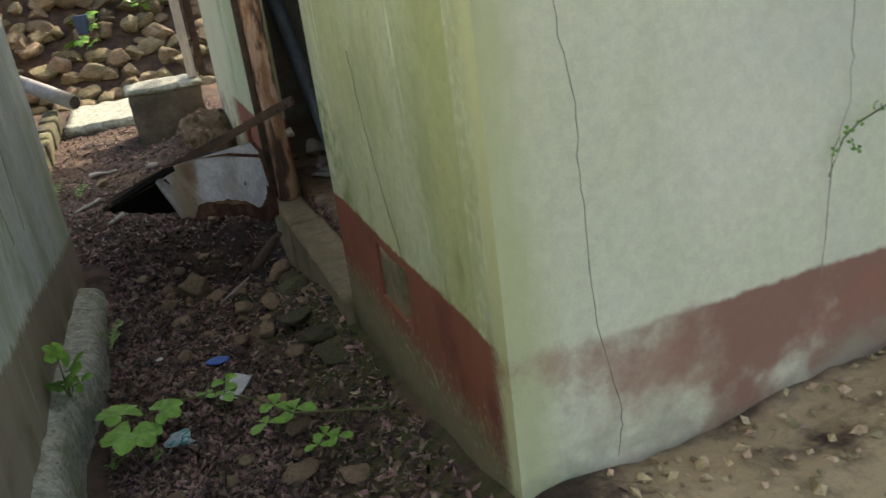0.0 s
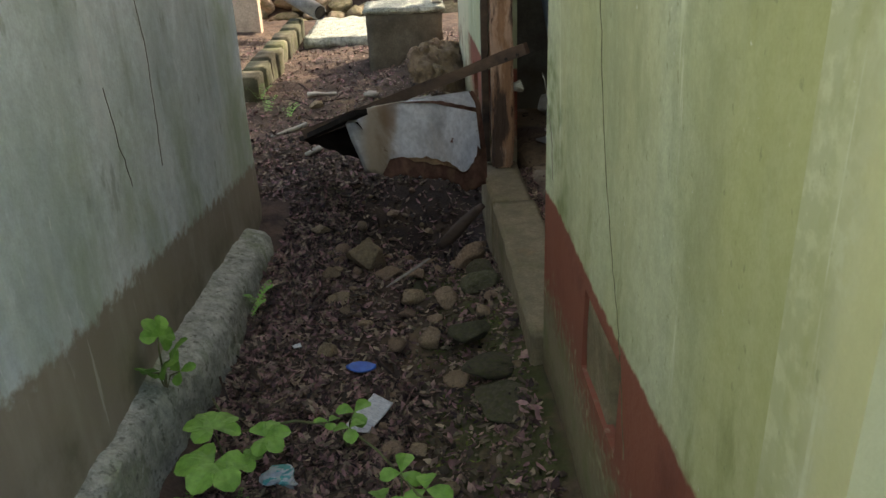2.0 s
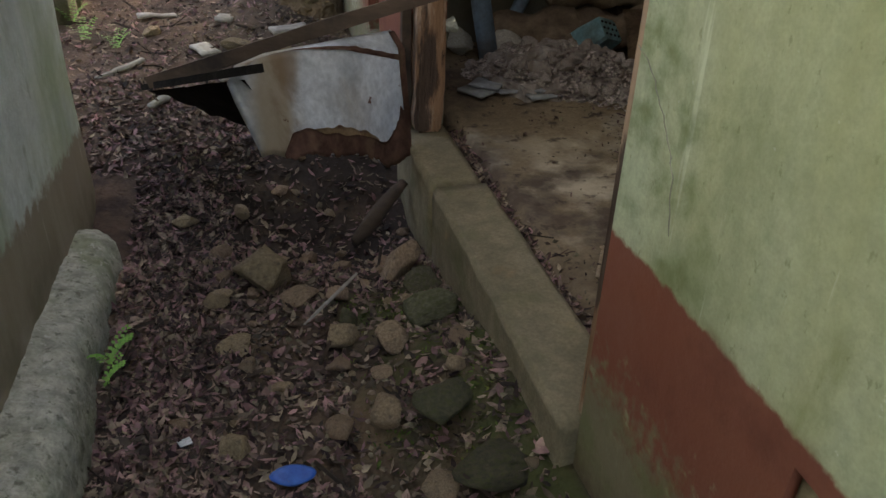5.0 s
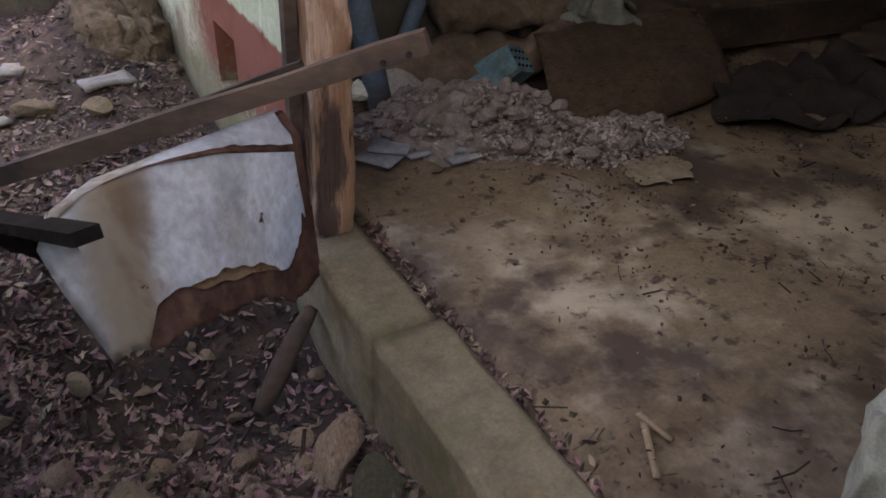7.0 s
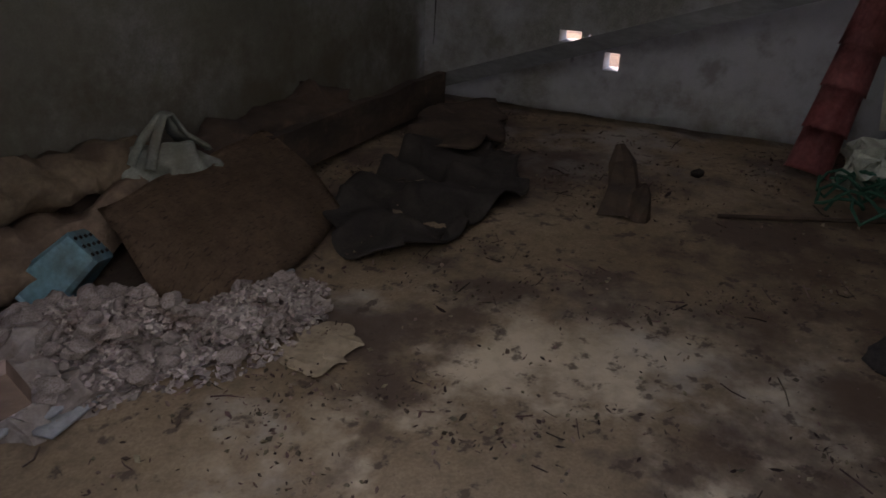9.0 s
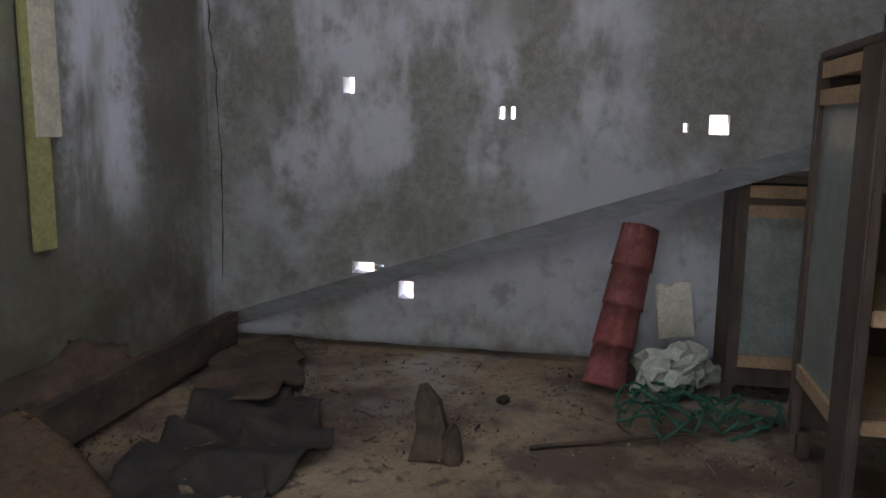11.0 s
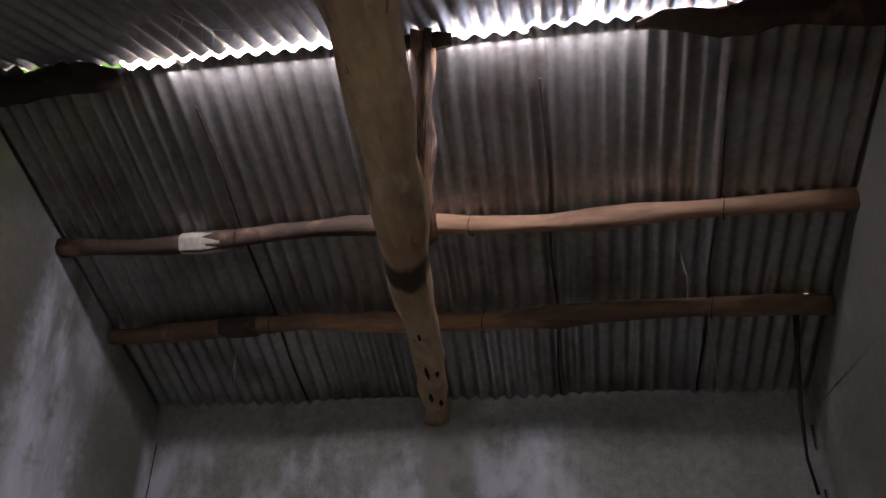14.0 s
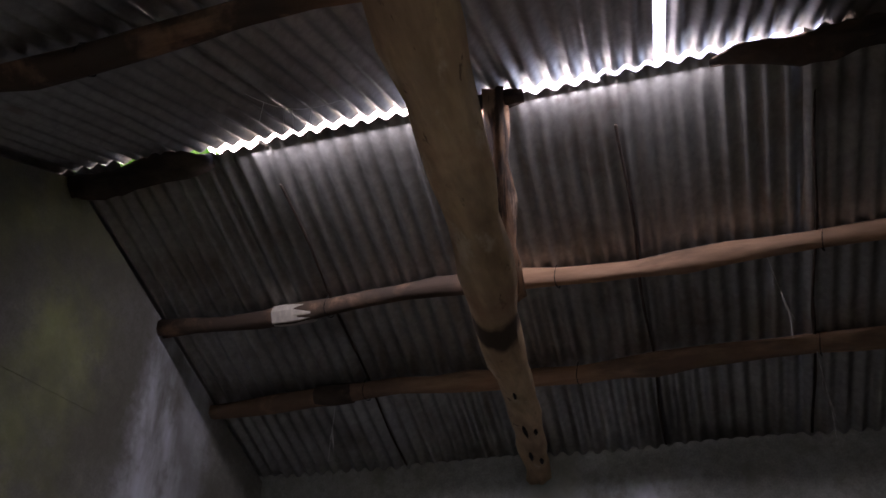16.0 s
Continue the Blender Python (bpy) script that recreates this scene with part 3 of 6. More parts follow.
sack_mat = surface("woven_sack", (0.36, 0.38, 0.32), (0.48, 0.50, 0.43), 8, 0.8, 160, 0.4, (((0.25, 0.23, 0.17), 0.7, 5, 0.5, 0.7, ONE),))
bag_mat = surface("thin_bag", (0.20, 0.22, 0.185), (0.30, 0.32, 0.275), 8, 0.6, 120, 0.4, (((0.13, 0.12, 0.09), 0.7, 5, 0.5, 0.7, ONE),))
mat_brown = surface("brown_mat", (0.17, 0.115, 0.075), (0.24, 0.165, 0.11), 5, 0.9, 120, 0.4, (((0.30, 0.20, 0.12), 0.6, 4, 0.55, 0.7, ONE), ((0.07, 0.05, 0.04), 0.7, 30, 0.56, 0.64, (1, 5, 1))))
dark_mat = surface("dark_mat", (0.05, 0.036, 0.028), (0.10, 0.072, 0.052), 5, 0.95, 120, 0.5, (((0.15, 0.11, 0.08), 0.6, 6, 0.55, 0.7, ONE),))
bolster_mat = surface("log_wood", (0.13, 0.095, 0.065), (0.22, 0.165, 0.115), 7, 0.95, 60, 0.9, (((0.10, 0.07, 0.05), 0.7, 4, 0.48, 0.7, ONE),), vary=0.2)
rubble_mat = surface("lime_rubble", (0.25, 0.205, 0.185), (0.44, 0.385, 0.36), 12, 1.0, 80, 0.6, (((0.17, 0.12, 0.095), 0.7, 7, 0.48, 0.66, ONE),), island=0.45)
slate_mat = surface("grey_tile", (0.30, 0.32, 0.34), (0.42, 0.44, 0.46), 9, 0.7, 60, 0.2)
red_tile = surface("red_tile", (0.42, 0.13, 0.125), (0.56, 0.24, 0.23), 6, 0.42, 60, 0.3, (((0.14, 0.05, 0.045), 0.7, 5, 0.5, 0.7, ONE),))
cupboard_wood = surface("cupboard_wood", (0.06, 0.042, 0.033), (0.10, 0.07, 0.05), 6, 0.6, 60, 0.3, stretch=(1, 1, 0.2))
trim_wood = surface("trim_wood", (0.27, 0.17, 0.095), (0.36, 0.24, 0.14), 6, 0.7, 60, 0.3)
panel_mat = surface("grey_green_panel", (0.15, 0.17, 0.15), (0.20, 0.22, 0.20), 4, 0.35, 60, 0.1, ((DIRT, 0.4, 3, 0.5, 0.7, ONE),))
grey_board = surface("grey_board", (0.13, 0.135, 0.14), (0.20, 0.205, 0.21), 5, 0.75, 60, 0.3, stretch=(1, 0.2, 1))
net_mat = surface("green_rope", (0.015, 0.075, 0.045), (0.03, 0.11, 0.07), 20, 0.8, 60, 0)
cream_board = surface("cream_board", (0.55, 0.52, 0.42), (0.64, 0.61, 0.50), 5, 0.8, 60, 0.2)
tan_wood = surface("tan_splinter", (0.33, 0.24, 0.16), (0.42, 0.32, 0.22), 20, 0.9)
olive_board = surface("olive_board", (0.30, 0.30, 0.12), (0.38, 0.37, 0.17), 5, 0.8, 60, 0.2)
black_film = surface("black_cloth", (0.025, 0.022, 0.02), (0.05, 0.042, 0.036), 6, 0.85, 90, 0.5)
shard_mat = surface("pale_shard", (0.35, 0.32, 0.28), (0.46, 0.43, 0.38), 10, 0.9, 60, 0.4, vary=0.3)
bank_stone = surface("bank_stone", (0.16, 0.125, 0.075), (0.26, 0.21, 0.135), 5, 1.0, 40, 0.8, (((0.09, 0.10, 0.035), 0.7, 3, 0.48, 0.7, ONE),), vary=0.3)
silver_wood = surface("pale_timber", (0.46, 0.42, 0.36), (0.58, 0.54, 0.48), 5, 0.9, 60, 0.5, stretch=(1, 1, 0.2))
web_mat = surface("cobweb", (0.6, 0.6, 0.58), (0.7, 0.7, 0.68), 20, 0.9, 60, 0)

# ---- helpers for the things ----


def thing(name, label, category, group=""):
    return tagged(new(name), label, category, group)


def solo(name, bm, material, label, category, group="", smooth=True, kind=""):
    return tagged(finish(name, bm, material, None, "", smooth), label, category, group, kind)


def stone_mesh(seed, cuts=3, sharp=0.35):
    bm = bmesh.new()
    bmesh.ops.create_icosphere(bm, subdivisions=cuts, radius=1.0)
    rnd = random.Random(seed)
    planes = [(Vector((rnd.uniform(-1, 1), rnd.uniform(-1, 1), rnd.uniform(-1, 1))).normalized(), rnd.uniform(0.42, 0.8)) for _ in range(11)]
    for v in bm.verts:
        d = v.co.normalized()
        for nrm, k in planes:
            h = v.co.dot(nrm)
            if h > k:
                v.co -= nrm * (h - k) * (0.65 + sharp)
        v.co += d * (0.09 * noise.noise(d * 1.8 + Vector((seed, 0, 0))) + 0.045 * noise.noise(d * 6 + Vector((0, seed, 0))))
    me = bpy.data.meshes.new("stone")
    bm.to_mesh(me)
    bm.free()
    me.materials.append(stone_mat)
    me.shade_smooth()
    return me


STONES = [stone_mesh(i + 1) for i in range(9)]
PAINTED = {}


def stone_of(k, material):
    """The k-th stone shape in that material; alike stones share one mesh."""
    k %= len(STONES)
    if material is None:
        return STONES[k]
    if (k, material.name) not in PAINTED:
        me = STONES[k].copy()
        me.materials.clear()
        me.materials.append(material)
        PAINTED[k, material.name] = me
    return PAINTED[k, material.name]


def blob(loc, size, turn=0.0, cuts=4, taper=0.0):
    """A round lump of that half size, drawn in towards its top by taper."""
    bm = bmesh.new()
    bmesh.ops.create_icosphere(bm, subdivisions=cuts, radius=1.0)
    for v in bm.verts:
        k = 1 - taper * max(0, v.co.z)
        v.co = Vector((v.co.x * k, v.co.y * k, v.co.z))
    bmesh.ops.transform(bm, verts=bm.verts, matrix=Matrix.LocRotScale(loc, Euler((0, 0, turn)), size))
    return bm


def put_stone(x, y, r, k, flat=0.75, long=1.25, turn=0.0, z=None, material=None, label="", group="stones on the alley floor", sink=0.42, name="stone", parent=None):
    ob = new(name, stone_of(k, material))
    zz = (ground_z(x, y) if z is None else z) + r * flat * (1 - sink)
    ob.matrix_world = Matrix.LocRotScale((x, y, zz), Euler((0.15 * math.sin(k), 0.15 * math.cos(k * 2), turn)), (r * long, r, r * flat))
    if parent:
        ob.parent = parent
    else:
        tagged(ob, label, "stone", group)
    return ob


def scatter(name, n, spot, shape, size, material, label, category, seed):
    """Many loose bits in one mesh; spot() gives a place and its height, shape a list of points and faces."""
    rnd = random.Random(seed)
    pts, fcs = [], []
    for _ in range(n):
        got = spot(rnd)
        if not got:
            continue
        x, y, z = got
        sv, sf = shape(rnd)
        s = rnd.uniform(*size)
        m = Matrix.Translation((x, y, z)) @ Euler((rnd.gauss(0, 0.45), rnd.gauss(0, 0.45), rnd.uniform(0, 6.28))).to_matrix().to_4x4()
        base = len(pts)
        pts += [m @ (Vector(v) * s) for v in sv]
        fcs += [[base + i for i in f] for f in sf]
    me = bpy.data.meshes.new(name)
    me.from_pydata([tuple(p) for p in pts], [], fcs)
    me.materials.append(material)
    return tagged(new(name, me), label, category, kind="stuff")


def leaf_shape(rnd):
    w, c = rnd.uniform(0.22, 0.45), rnd.uniform(0.05, 0.5)
    return ([(-1, 0, c * 0.6), (-0.3, -w, c * 0.2), (-0.3, w, c * 0.2), (0.4, -w * 0.8, 0.05), (0.4, w * 0.8, 0.05), (1, 0, c * 0.7), (0, 0, 0)],
            [(0, 1, 6), (0, 6, 2), (1, 3, 6), (6, 4, 2), (3, 5, 6), (6, 5, 4)])


def pebble_shape(rnd):
    j = [rnd.uniform(0.6, 1.1) for _ in range(6)]
    return ([(j[0], 0, 0), (-j[1], 0.2, 0), (0, j[2] * 0.8, 0.1), (0.1, -j[3] * 0.8, 0), (0, 0.1, j[4] * 0.6), (0, 0, -j[5] * 0.5)],
            [(0, 2, 4), (2, 1, 4), (1, 3, 4), (3, 0, 4), (2, 0, 5), (1, 2, 5), (3, 1, 5), (0, 3, 5)])


def twig_shape(rnd):
    b = rnd.uniform(-0.2, 0.2)
    r = rnd.uniform(0.03, 0.06)
    ring = [(0, r), (r, -r), (-r, -r)]
    v = [(x, b * (1 - x * x) + p, q) for x in (-1, 0, 1) for p, q in ring]
    return v, [(3 * i + k, 3 * i + (k + 1) % 3, 3 * i + 3 + (k + 1) % 3, 3 * i + 3 + k) for i in (0, 1) for k in range(3)]


def alley_spot(rnd):
    y = rnd.uniform(0.8, 4.6) if rnd.random() < 0.8 else rnd.uniform(4.6, 8.2)
    x = rnd.uniform(-0.93, -0.04) if y < 3.8 else rnd.uniform(-2.0, -0.02)
    if y < 3.0 and x > -0.38 and rnd.random() < 0.75:
        return None
    if 2.3 < y < 3.1 and -0.62 < x < -0.3 and rnd.random() < 0.6:
        return None
    if ((x + 0.28) / 0.36) ** 2 + ((y - 3.6) / 0.38) ** 2 < 1 and rnd.random() < 0.75:
        return None
    if y > 5.8:
        x = rnd.uniform(-2.2, 1.0)
    return x, y, ground_z(x, y) + 0.006


def path_spot(rnd):
    x, y = rnd.uniform(-0.9, -0.03), rnd.uniform(1.0, 5.2)
    if ((x + 0.28) / 0.36) ** 2 + ((y - 3.6) / 0.38) ** 2 < 1 and rnd.random() < 0.9:
        return None
    return x, y, ground_z(x, y) + 0.002


def front_spot(rnd):
    x, y = rnd.uniform(0.1, 1.6), rnd.uniform(-0.3, 0.75)
    return x, y, ground_z(x, y) + 0.004


def moss_spot(rnd):
    x, y = rnd.uniform(-0.36, -0.04), rnd.uniform(1.2, 3.0)
    if noise.noise(Vector((x * 6, y * 6, 4))) < rnd.uniform(-0.3, 0.3):
        return None
    return x, y, ground_z(x, y) + 0.003


def room_spot(rnd):
    x, y = rnd.uniform(0.18, 3.6), rnd.uniform(1.6, 4.6)
    d = noise.noise(Vector((x * 1.6, y * 1.6, 8)))
    e = noise.noise(Vector((x * 5.5, y * 5.5, 3)))
    if d + 0.8 * e < rnd.uniform(0.0, 0.5) and rnd.random() < 0.93:
        return None
    return x, y, FLOOR + 0.006 + 0.016 * noise.noise(Vector((x * 2.27, y * 2.5, 1)))


scatter("leaf_litter", 46000, alley_spot, leaf_shape, (0.006, 0.025), litter_mat, "brown and purplish dead leaves strewn over the alley soil", "leaf litter", 3)
scatter("twigs", 500, alley_spot, twig_shape, (0.02, 0.09), dark_wood, "thin dark dry twigs among the dead leaves", "twigs", 4)
scatter("gravel", 6500, path_spot, pebble_shape, (0.004, 0.017), grit_mat, "small brown gravel and crumbs of stone on soil", "gravel", 5)
scatter("sand_crumbs", 900, front_spot, pebble_shape, (0.006, 0.024), surface("sandy_crumbs", (0.40, 0.29, 0.17), (0.50, 0.38, 0.24), 20, 1.0, 60, 0.3, island=0.4), "sandy yellowish crumbs of rubble by the house wall", "rubble", 6)
scatter("floor_debris", 17000, room_spot, leaf_shape, (0.002, 0.0095), debris_mat, "dark dry leaf crumbs strewn on the concrete floor", "debris", 7)
scatter("floor_flakes", 500, room_spot, leaf_shape, (0.010, 0.022), debris_mat, "curled dark dead leaves lying on the concrete floor", "debris", 17)
scatter("floor_grit", 7000, room_spot, pebble_shape, (0.003, 0.012), grit_mat, "grit and plaster crumbs on the concrete floor", "debris", 8)
scatter("floor_twigs", 900, room_spot, twig_shape, (0.012, 0.045), debris_mat, "thin dark twigs and straws on the room floor", "twigs", 14)
scatter("sill_dirt", 700, lambda r: (r.gauss(0.155, 0.014), r.uniform(2.2, 3.7), FLOOR - 0.01), leaf_shape, (0.006, 0.02), litter_mat, "dead leaves and dirt caught behind the door sill", "debris", 9)

# ---- alley: stones ----
for i, (x, y, r, flat, lng, turn) in enumerate([
        (-0.555, 3.08, 0.10, 0.85, 1.1, 0.5), (-0.15, 3.14, 0.075, 0.9, 1.5, 1.3), (-0.24, 2.74, 0.052, 0.8, 1.1, 0.3), (-0.31, 2.49, 0.054, 0.8, 1.1, 2.0),
        (-0.36, 2.80, 0.055, 0.6, 1.2, 0.9), (-0.645, 2.45, 0.045, 0.7, 1.0, 0.4), (-0.68, 2.97, 0.038, 0.7, 1.2, 0.1), (-0.245, 2.26, 0.042, 0.5, 1.2, 0.3),
        (-0.63, 2.78, 0.045, 0.35, 1.3, 0.7), (-0.355, 2.98, 0.038, 0.8, 1.2, 1.2), (-0.53, 2.64, 0.03, 0.6, 1.1, 0.5), (-0.45, 2.98, 0.05, 0.5, 1.4, 0.2),
        (-0.30, 3.26, 0.035, 0.7, 1.2, 0.6), (-0.47, 3.3, 0.03, 0.7, 1.2, 0.6), (-0.40, 3.42, 0.035, 0.6, 1.3, 1.6), (-0.66, 3.32, 0.04, 0.6, 1.2, 0.9),
        (-0.30, 2.63, 0.03, 0.6, 1.2, 0.9), (-0.095, 2.66, 0.03, 0.5, 1.2, 0.9), (-0.78, 3.52, 0.05, 0.5, 1.3, 0.4), (-0.6, 3.62, 0.04, 0.6, 1.3, 2.4),
        (-0.42, 1.95, 0.035, 0.5, 1.2, 0.4), (-0.33, 1.72, 0.05, 0.5, 1.3, 0.9), (-0.52, 1.62, 0.04, 0.6, 1.2, 0.9), (-0.74, 1.5, 0.035, 0.6, 1.2, 0.9), (-0.40, 1.45, 0.06, 0.5, 1.3, 0.2),
        (-0.6, 1.3, 0.04, 0.6, 1.2, 0.9), (-0.25, 1.35, 0.05, 0.6, 1.2, 1.9), (-0.75, 4.6, 0.06, 0.6, 1.2, 0.9), (-0.55, 5.0, 0.07, 0.5, 1.2, 0.3), (-0.35, 4.85, 0.06, 0.6, 1.3, 0.9),
        (-0.95, 5.3, 0.05, 0.6, 1.2, 0.9), (-0.2, 4.45, 0.05, 0.6, 1.2, 0.9), (-0.2, 5.3, 0.09, 0.8, 1.2, 0.2), (-0.3, 5.6, 0.08, 0.8, 1.2, 1.2), (-0.12, 5.75, 0.1, 0.8, 1.1, 0.7)]):
    put_stone(x, y, r, i, flat, lng, turn, label="rounded brown stone half sunk in the alley soil")
for i, (x, y, r, flat, lng, turn) in enumerate([(-0.165, 2.47, 0.092, 0.35, 1.15, 1.2), (-0.12, 2.24, 0.085, 0.4, 1.3, 0.2), (-0.13, 2.86, 0.085, 0.4, 1.2, 0.8), (-0.34, 2.86, 0.04, 0.8, 1.2, 1.6),
                                                (-0.13, 2.05, 0.09, 0.3, 1.3, 1.2), (-0.10, 3.02, 0.06, 0.5, 1.3, 1.0)]):
    put_stone(x, y, r, i + 3, flat, lng, turn, material=mossy_stone, label="dark mossy flat stone bedded beside the sill")


rnd = random.Random(77)
for i in range(70):
    x, y = rnd.gauss(-0.42, 0.22), rnd.uniform(1.2, 4.3)
    if not -0.86 < x < -0.06:
        continue
    put_stone(x, y, 0.012 + 0.026 * rnd.random() ** 2, i, rnd.uniform(0.5, 0.9), rnd.uniform(1.0, 1.5), rnd.uniform(0, 6), label="small angular brown stone on the alley soil", group="small stones on the alley floor", sink=0.3)
scatter("moss_tufts", 2600, moss_spot, leaf_shape, (0.004, 0.010), surface("moss_green", (0.06, 0.085, 0.02), (0.11, 0.14, 0.035), 20, 1.0, 60, 0, island=0.4), "dark green moss creeping over soil beside the sill", "moss", 12)

# ---- alley: litter and plants ----
def crumple(bm, amp, f, seed):
    for v in bm.verts:
        v.co += Vector((noise.noise(v.co * f + Vector((seed, 0, 0))), noise.noise(v.co * f + Vector((0, seed, 0))), noise.noise(v.co * f + Vector((0, 0, seed))))) * amp
    return bm


def scrap(w, h, amp, f, seed, n=10, round_=False, thick=0.0015):
    bm = bmesh.new()
    bmesh.ops.create_grid(bm, x_segments=n, y_segments=n, size=0.5)
    for v in bm.verts:
        if round_:
            k = max(abs(v.co.x), abs(v.co.y)) / max(1e-6, v.co.length)
            v.co *= k
        v.co.x *= w
        v.co.y *= h
    crumple(bm, amp, f, seed)
    bmesh.ops.solidify(bm, geom=bm.faces[:], thickness=thick)
    return bm


ob = solo("plastic_scrap", scrap(0.10, 0.045, 0.008, 14, 1, round_=True, thick=0.004), blue_plastic, "bright blue oval scrap of plastic on the soil", "litter")
ob.matrix_world = pose(-0.53, 2.34, ground_z(-0.53, 2.34) + 0.02, 8, 0, -6)
ob = solo("plastic_packet", scrap(0.07, 0.14, 0.007, 11, 7, 14, thick=0.003), film_mat, "crumpled grey and white printed plastic packet on dead leaves", "litter")
ob.matrix_world = pose(-0.495, 2.10, ground_z(-0.495, 2.10) + 0.028, 6, 4, -30)
bm = bmesh.new()
bmesh.ops.create_icosphere(bm, subdivisions=3, radius=0.04)
ob = solo("crumpled_wrapper", crumple(bm, 0.03, 38, 3), wrapper_mat, "crumpled white and teal plastic wrapper among weeds", "litter", smooth=False)
ob.matrix_world = Matrix.LocRotScale((-0.705, 1.86, ground_z(-0.705, 1.86) + 0.022), None, (1, 0.9, 0.65))
ob = solo("paper_scrap", scrap(0.03, 0.02, 0.004, 30, 4), film_mat, "small white scrap of paper on dead leaves", "litter")
ob.matrix_world = pose(-0.74, 2.47, ground_z(-0.74, 2.47) + 0.014, 5, 0, 20)
st = thing("snapped_stick", "split pale stick with a broken red-brown end", "stick")
bm = tube(bmesh.new(), line((-0.46, 2.80, 0.205), (-0.30, 2.98, 0.225), 5), [0.003, 0.005, 0.005, 0.005, 0.003], 6, 0.4)
part("stick", bm, surface("pale_stick", (0.26, 0.23, 0.20), (0.38, 0.35, 0.31), 20, 0.8), st)


def palm_leaf(r, lobes, seed):
    """A lobed leaf of five to seven round fingers, slightly cupped."""
    bm = bmesh.new()
    rnd = random.Random(seed)
    c = bm.verts.new((0, 0, 0))
    for k in range(lobes):
        a = radians(-115 + 230 * k / (lobes - 1))
        ln = r * (1 - 0.28 * abs(k - (lobes - 1) / 2) / lobes * 2) * rnd.uniform(0.9, 1.08)
        d, q = Vector((math.cos(a), math.sin(a), 0)), Vector((-math.sin(a), math.cos(a), 0))
        w = r * 0.34
        spine = [c] + [bm.verts.new(d * ln * t + Vector((0, 0, 0.10 * r * math.sin(t * 3) - 0.12 * r * t))) for t in (0.35, 0.7, 1.0)]
        side = {}
        for s in (-1, 1):
            side[s] = [bm.verts.new(d * ln * t + q * s * w * e + Vector((0, 0, 0.10 * r * math.sin(t * 3) - 0.12 * r * t + 0.05 * r))) for t, e in ((0.4, 0.75), (0.7, 1.0), (0.93, 0.6))]
            L = side[s]
            for f in ((spine[0], L[0], spine[1]), (spine[1], L[0], L[1], spine[2]), (spine[2], L[1], L[2], spine[3])):
                bm.faces.new(f if s < 0 else f[::-1])
    return bm


def weed(x, y, z, leaves, label):
    ob = thing("weed", label, "plant", "weeds in the alley")
    ob.location = (x, y, z)
    for i, (dx, dy, dz, r, turn, tip, lobes) in enumerate(leaves):
        r *= 1.25
        lf = part("leaf", palm_leaf(r, lobes, i + int(abs(x) * 100)), leaf_mat, ob)
        lf.matrix_local = pose(dx, dy, dz, tip, -tip * 0.6, turn)
        pts = [(0, 0, -0.02), (dx * 0.4, dy * 0.4, dz * 0.8), (dx, dy, dz)]
        part("stem", tube(bmesh.new(), pts, [0.003, 0.0025, 0.002], 5), stem_mat, ob)
    return ob


weed(-0.83, 1.85, ground_z(-0.83, 1.85), [(-0.03, 0.05, 0.15, 0.07, 120, 10, 5), (0.10, 0.02, 0.14, 0.055, 10, 12, 5), (0.0, -0.08, 0.15, 0.08, 250, -8, 5), (0.05, -0.02, 0.11, 0.045, 300, 8, 5), (-0.05, -0.02, 0.12, 0.045, 190, 8, 3)], "low weed with broad lobed bright green leaves")
weed(-0.545, 1.98, ground_z(-0.545, 1.98), [(0.02, 0.03, 0.09, 0.05, 50, 10, 3), (0.01, -0.03, 0.085, 0.048, -80, 6, 3), (-0.045, 0.0, 0.085, 0.035, 170, 6, 3)], "small weed of three light green leaflets")
weed(-0.40, 1.70, ground_z(-0.40, 1.70), [(0.0, 0.04, 0.10, 0.055, 80, 6, 3), (0.055, -0.02, 0.10, 0.058, -30, 8, 3), (-0.04, -0.05, 0.10, 0.058, 220, 8, 3)], "small weed of three light green leaflets")
weed(-0.29, 1.50, ground_z(-0.29, 1.50), [(0.0, 0.02, 0.06, 0.04, 80, 6, 3), (0.03, -0.01, 0.06, 0.04, -30, 8, 3), (-0.03, -0.02, 0.06, 0.04, 200, 8, 3)], "small weed of three light green leaflets")
weed(-1.0, 2.02, 0.355, [(0.0, 0.02, 0.13, 0.05, 90, 50, 5), (0.03, -0.01, 0.08, 0.06, -60, 45, 5), (-0.02, -0.02, 0.05, 0.05, 200, 40, 5), (0.04, 0.01, 0.03, 0.035, 10, 30, 3)], "green lobed weed rooted in the plinth ledge")
vine = thing("creeping_stem", "thin creeping weed stem over the dead leaves", "plant")
pts = [(-0.95, 2.2, 0.19), (-0.84, 1.98, 0.22), (-0.68, 1.99, 0.24), (-0.55, 1.97, 0.23), (-0.46, 1.84, 0.25), (-0.36, 1.66, 0.26), (-0.12, 1.42, 0.33)]
part("stem", tube(bmesh.new(), pts, [0.0035] * 7, 6), stem_mat, vine)


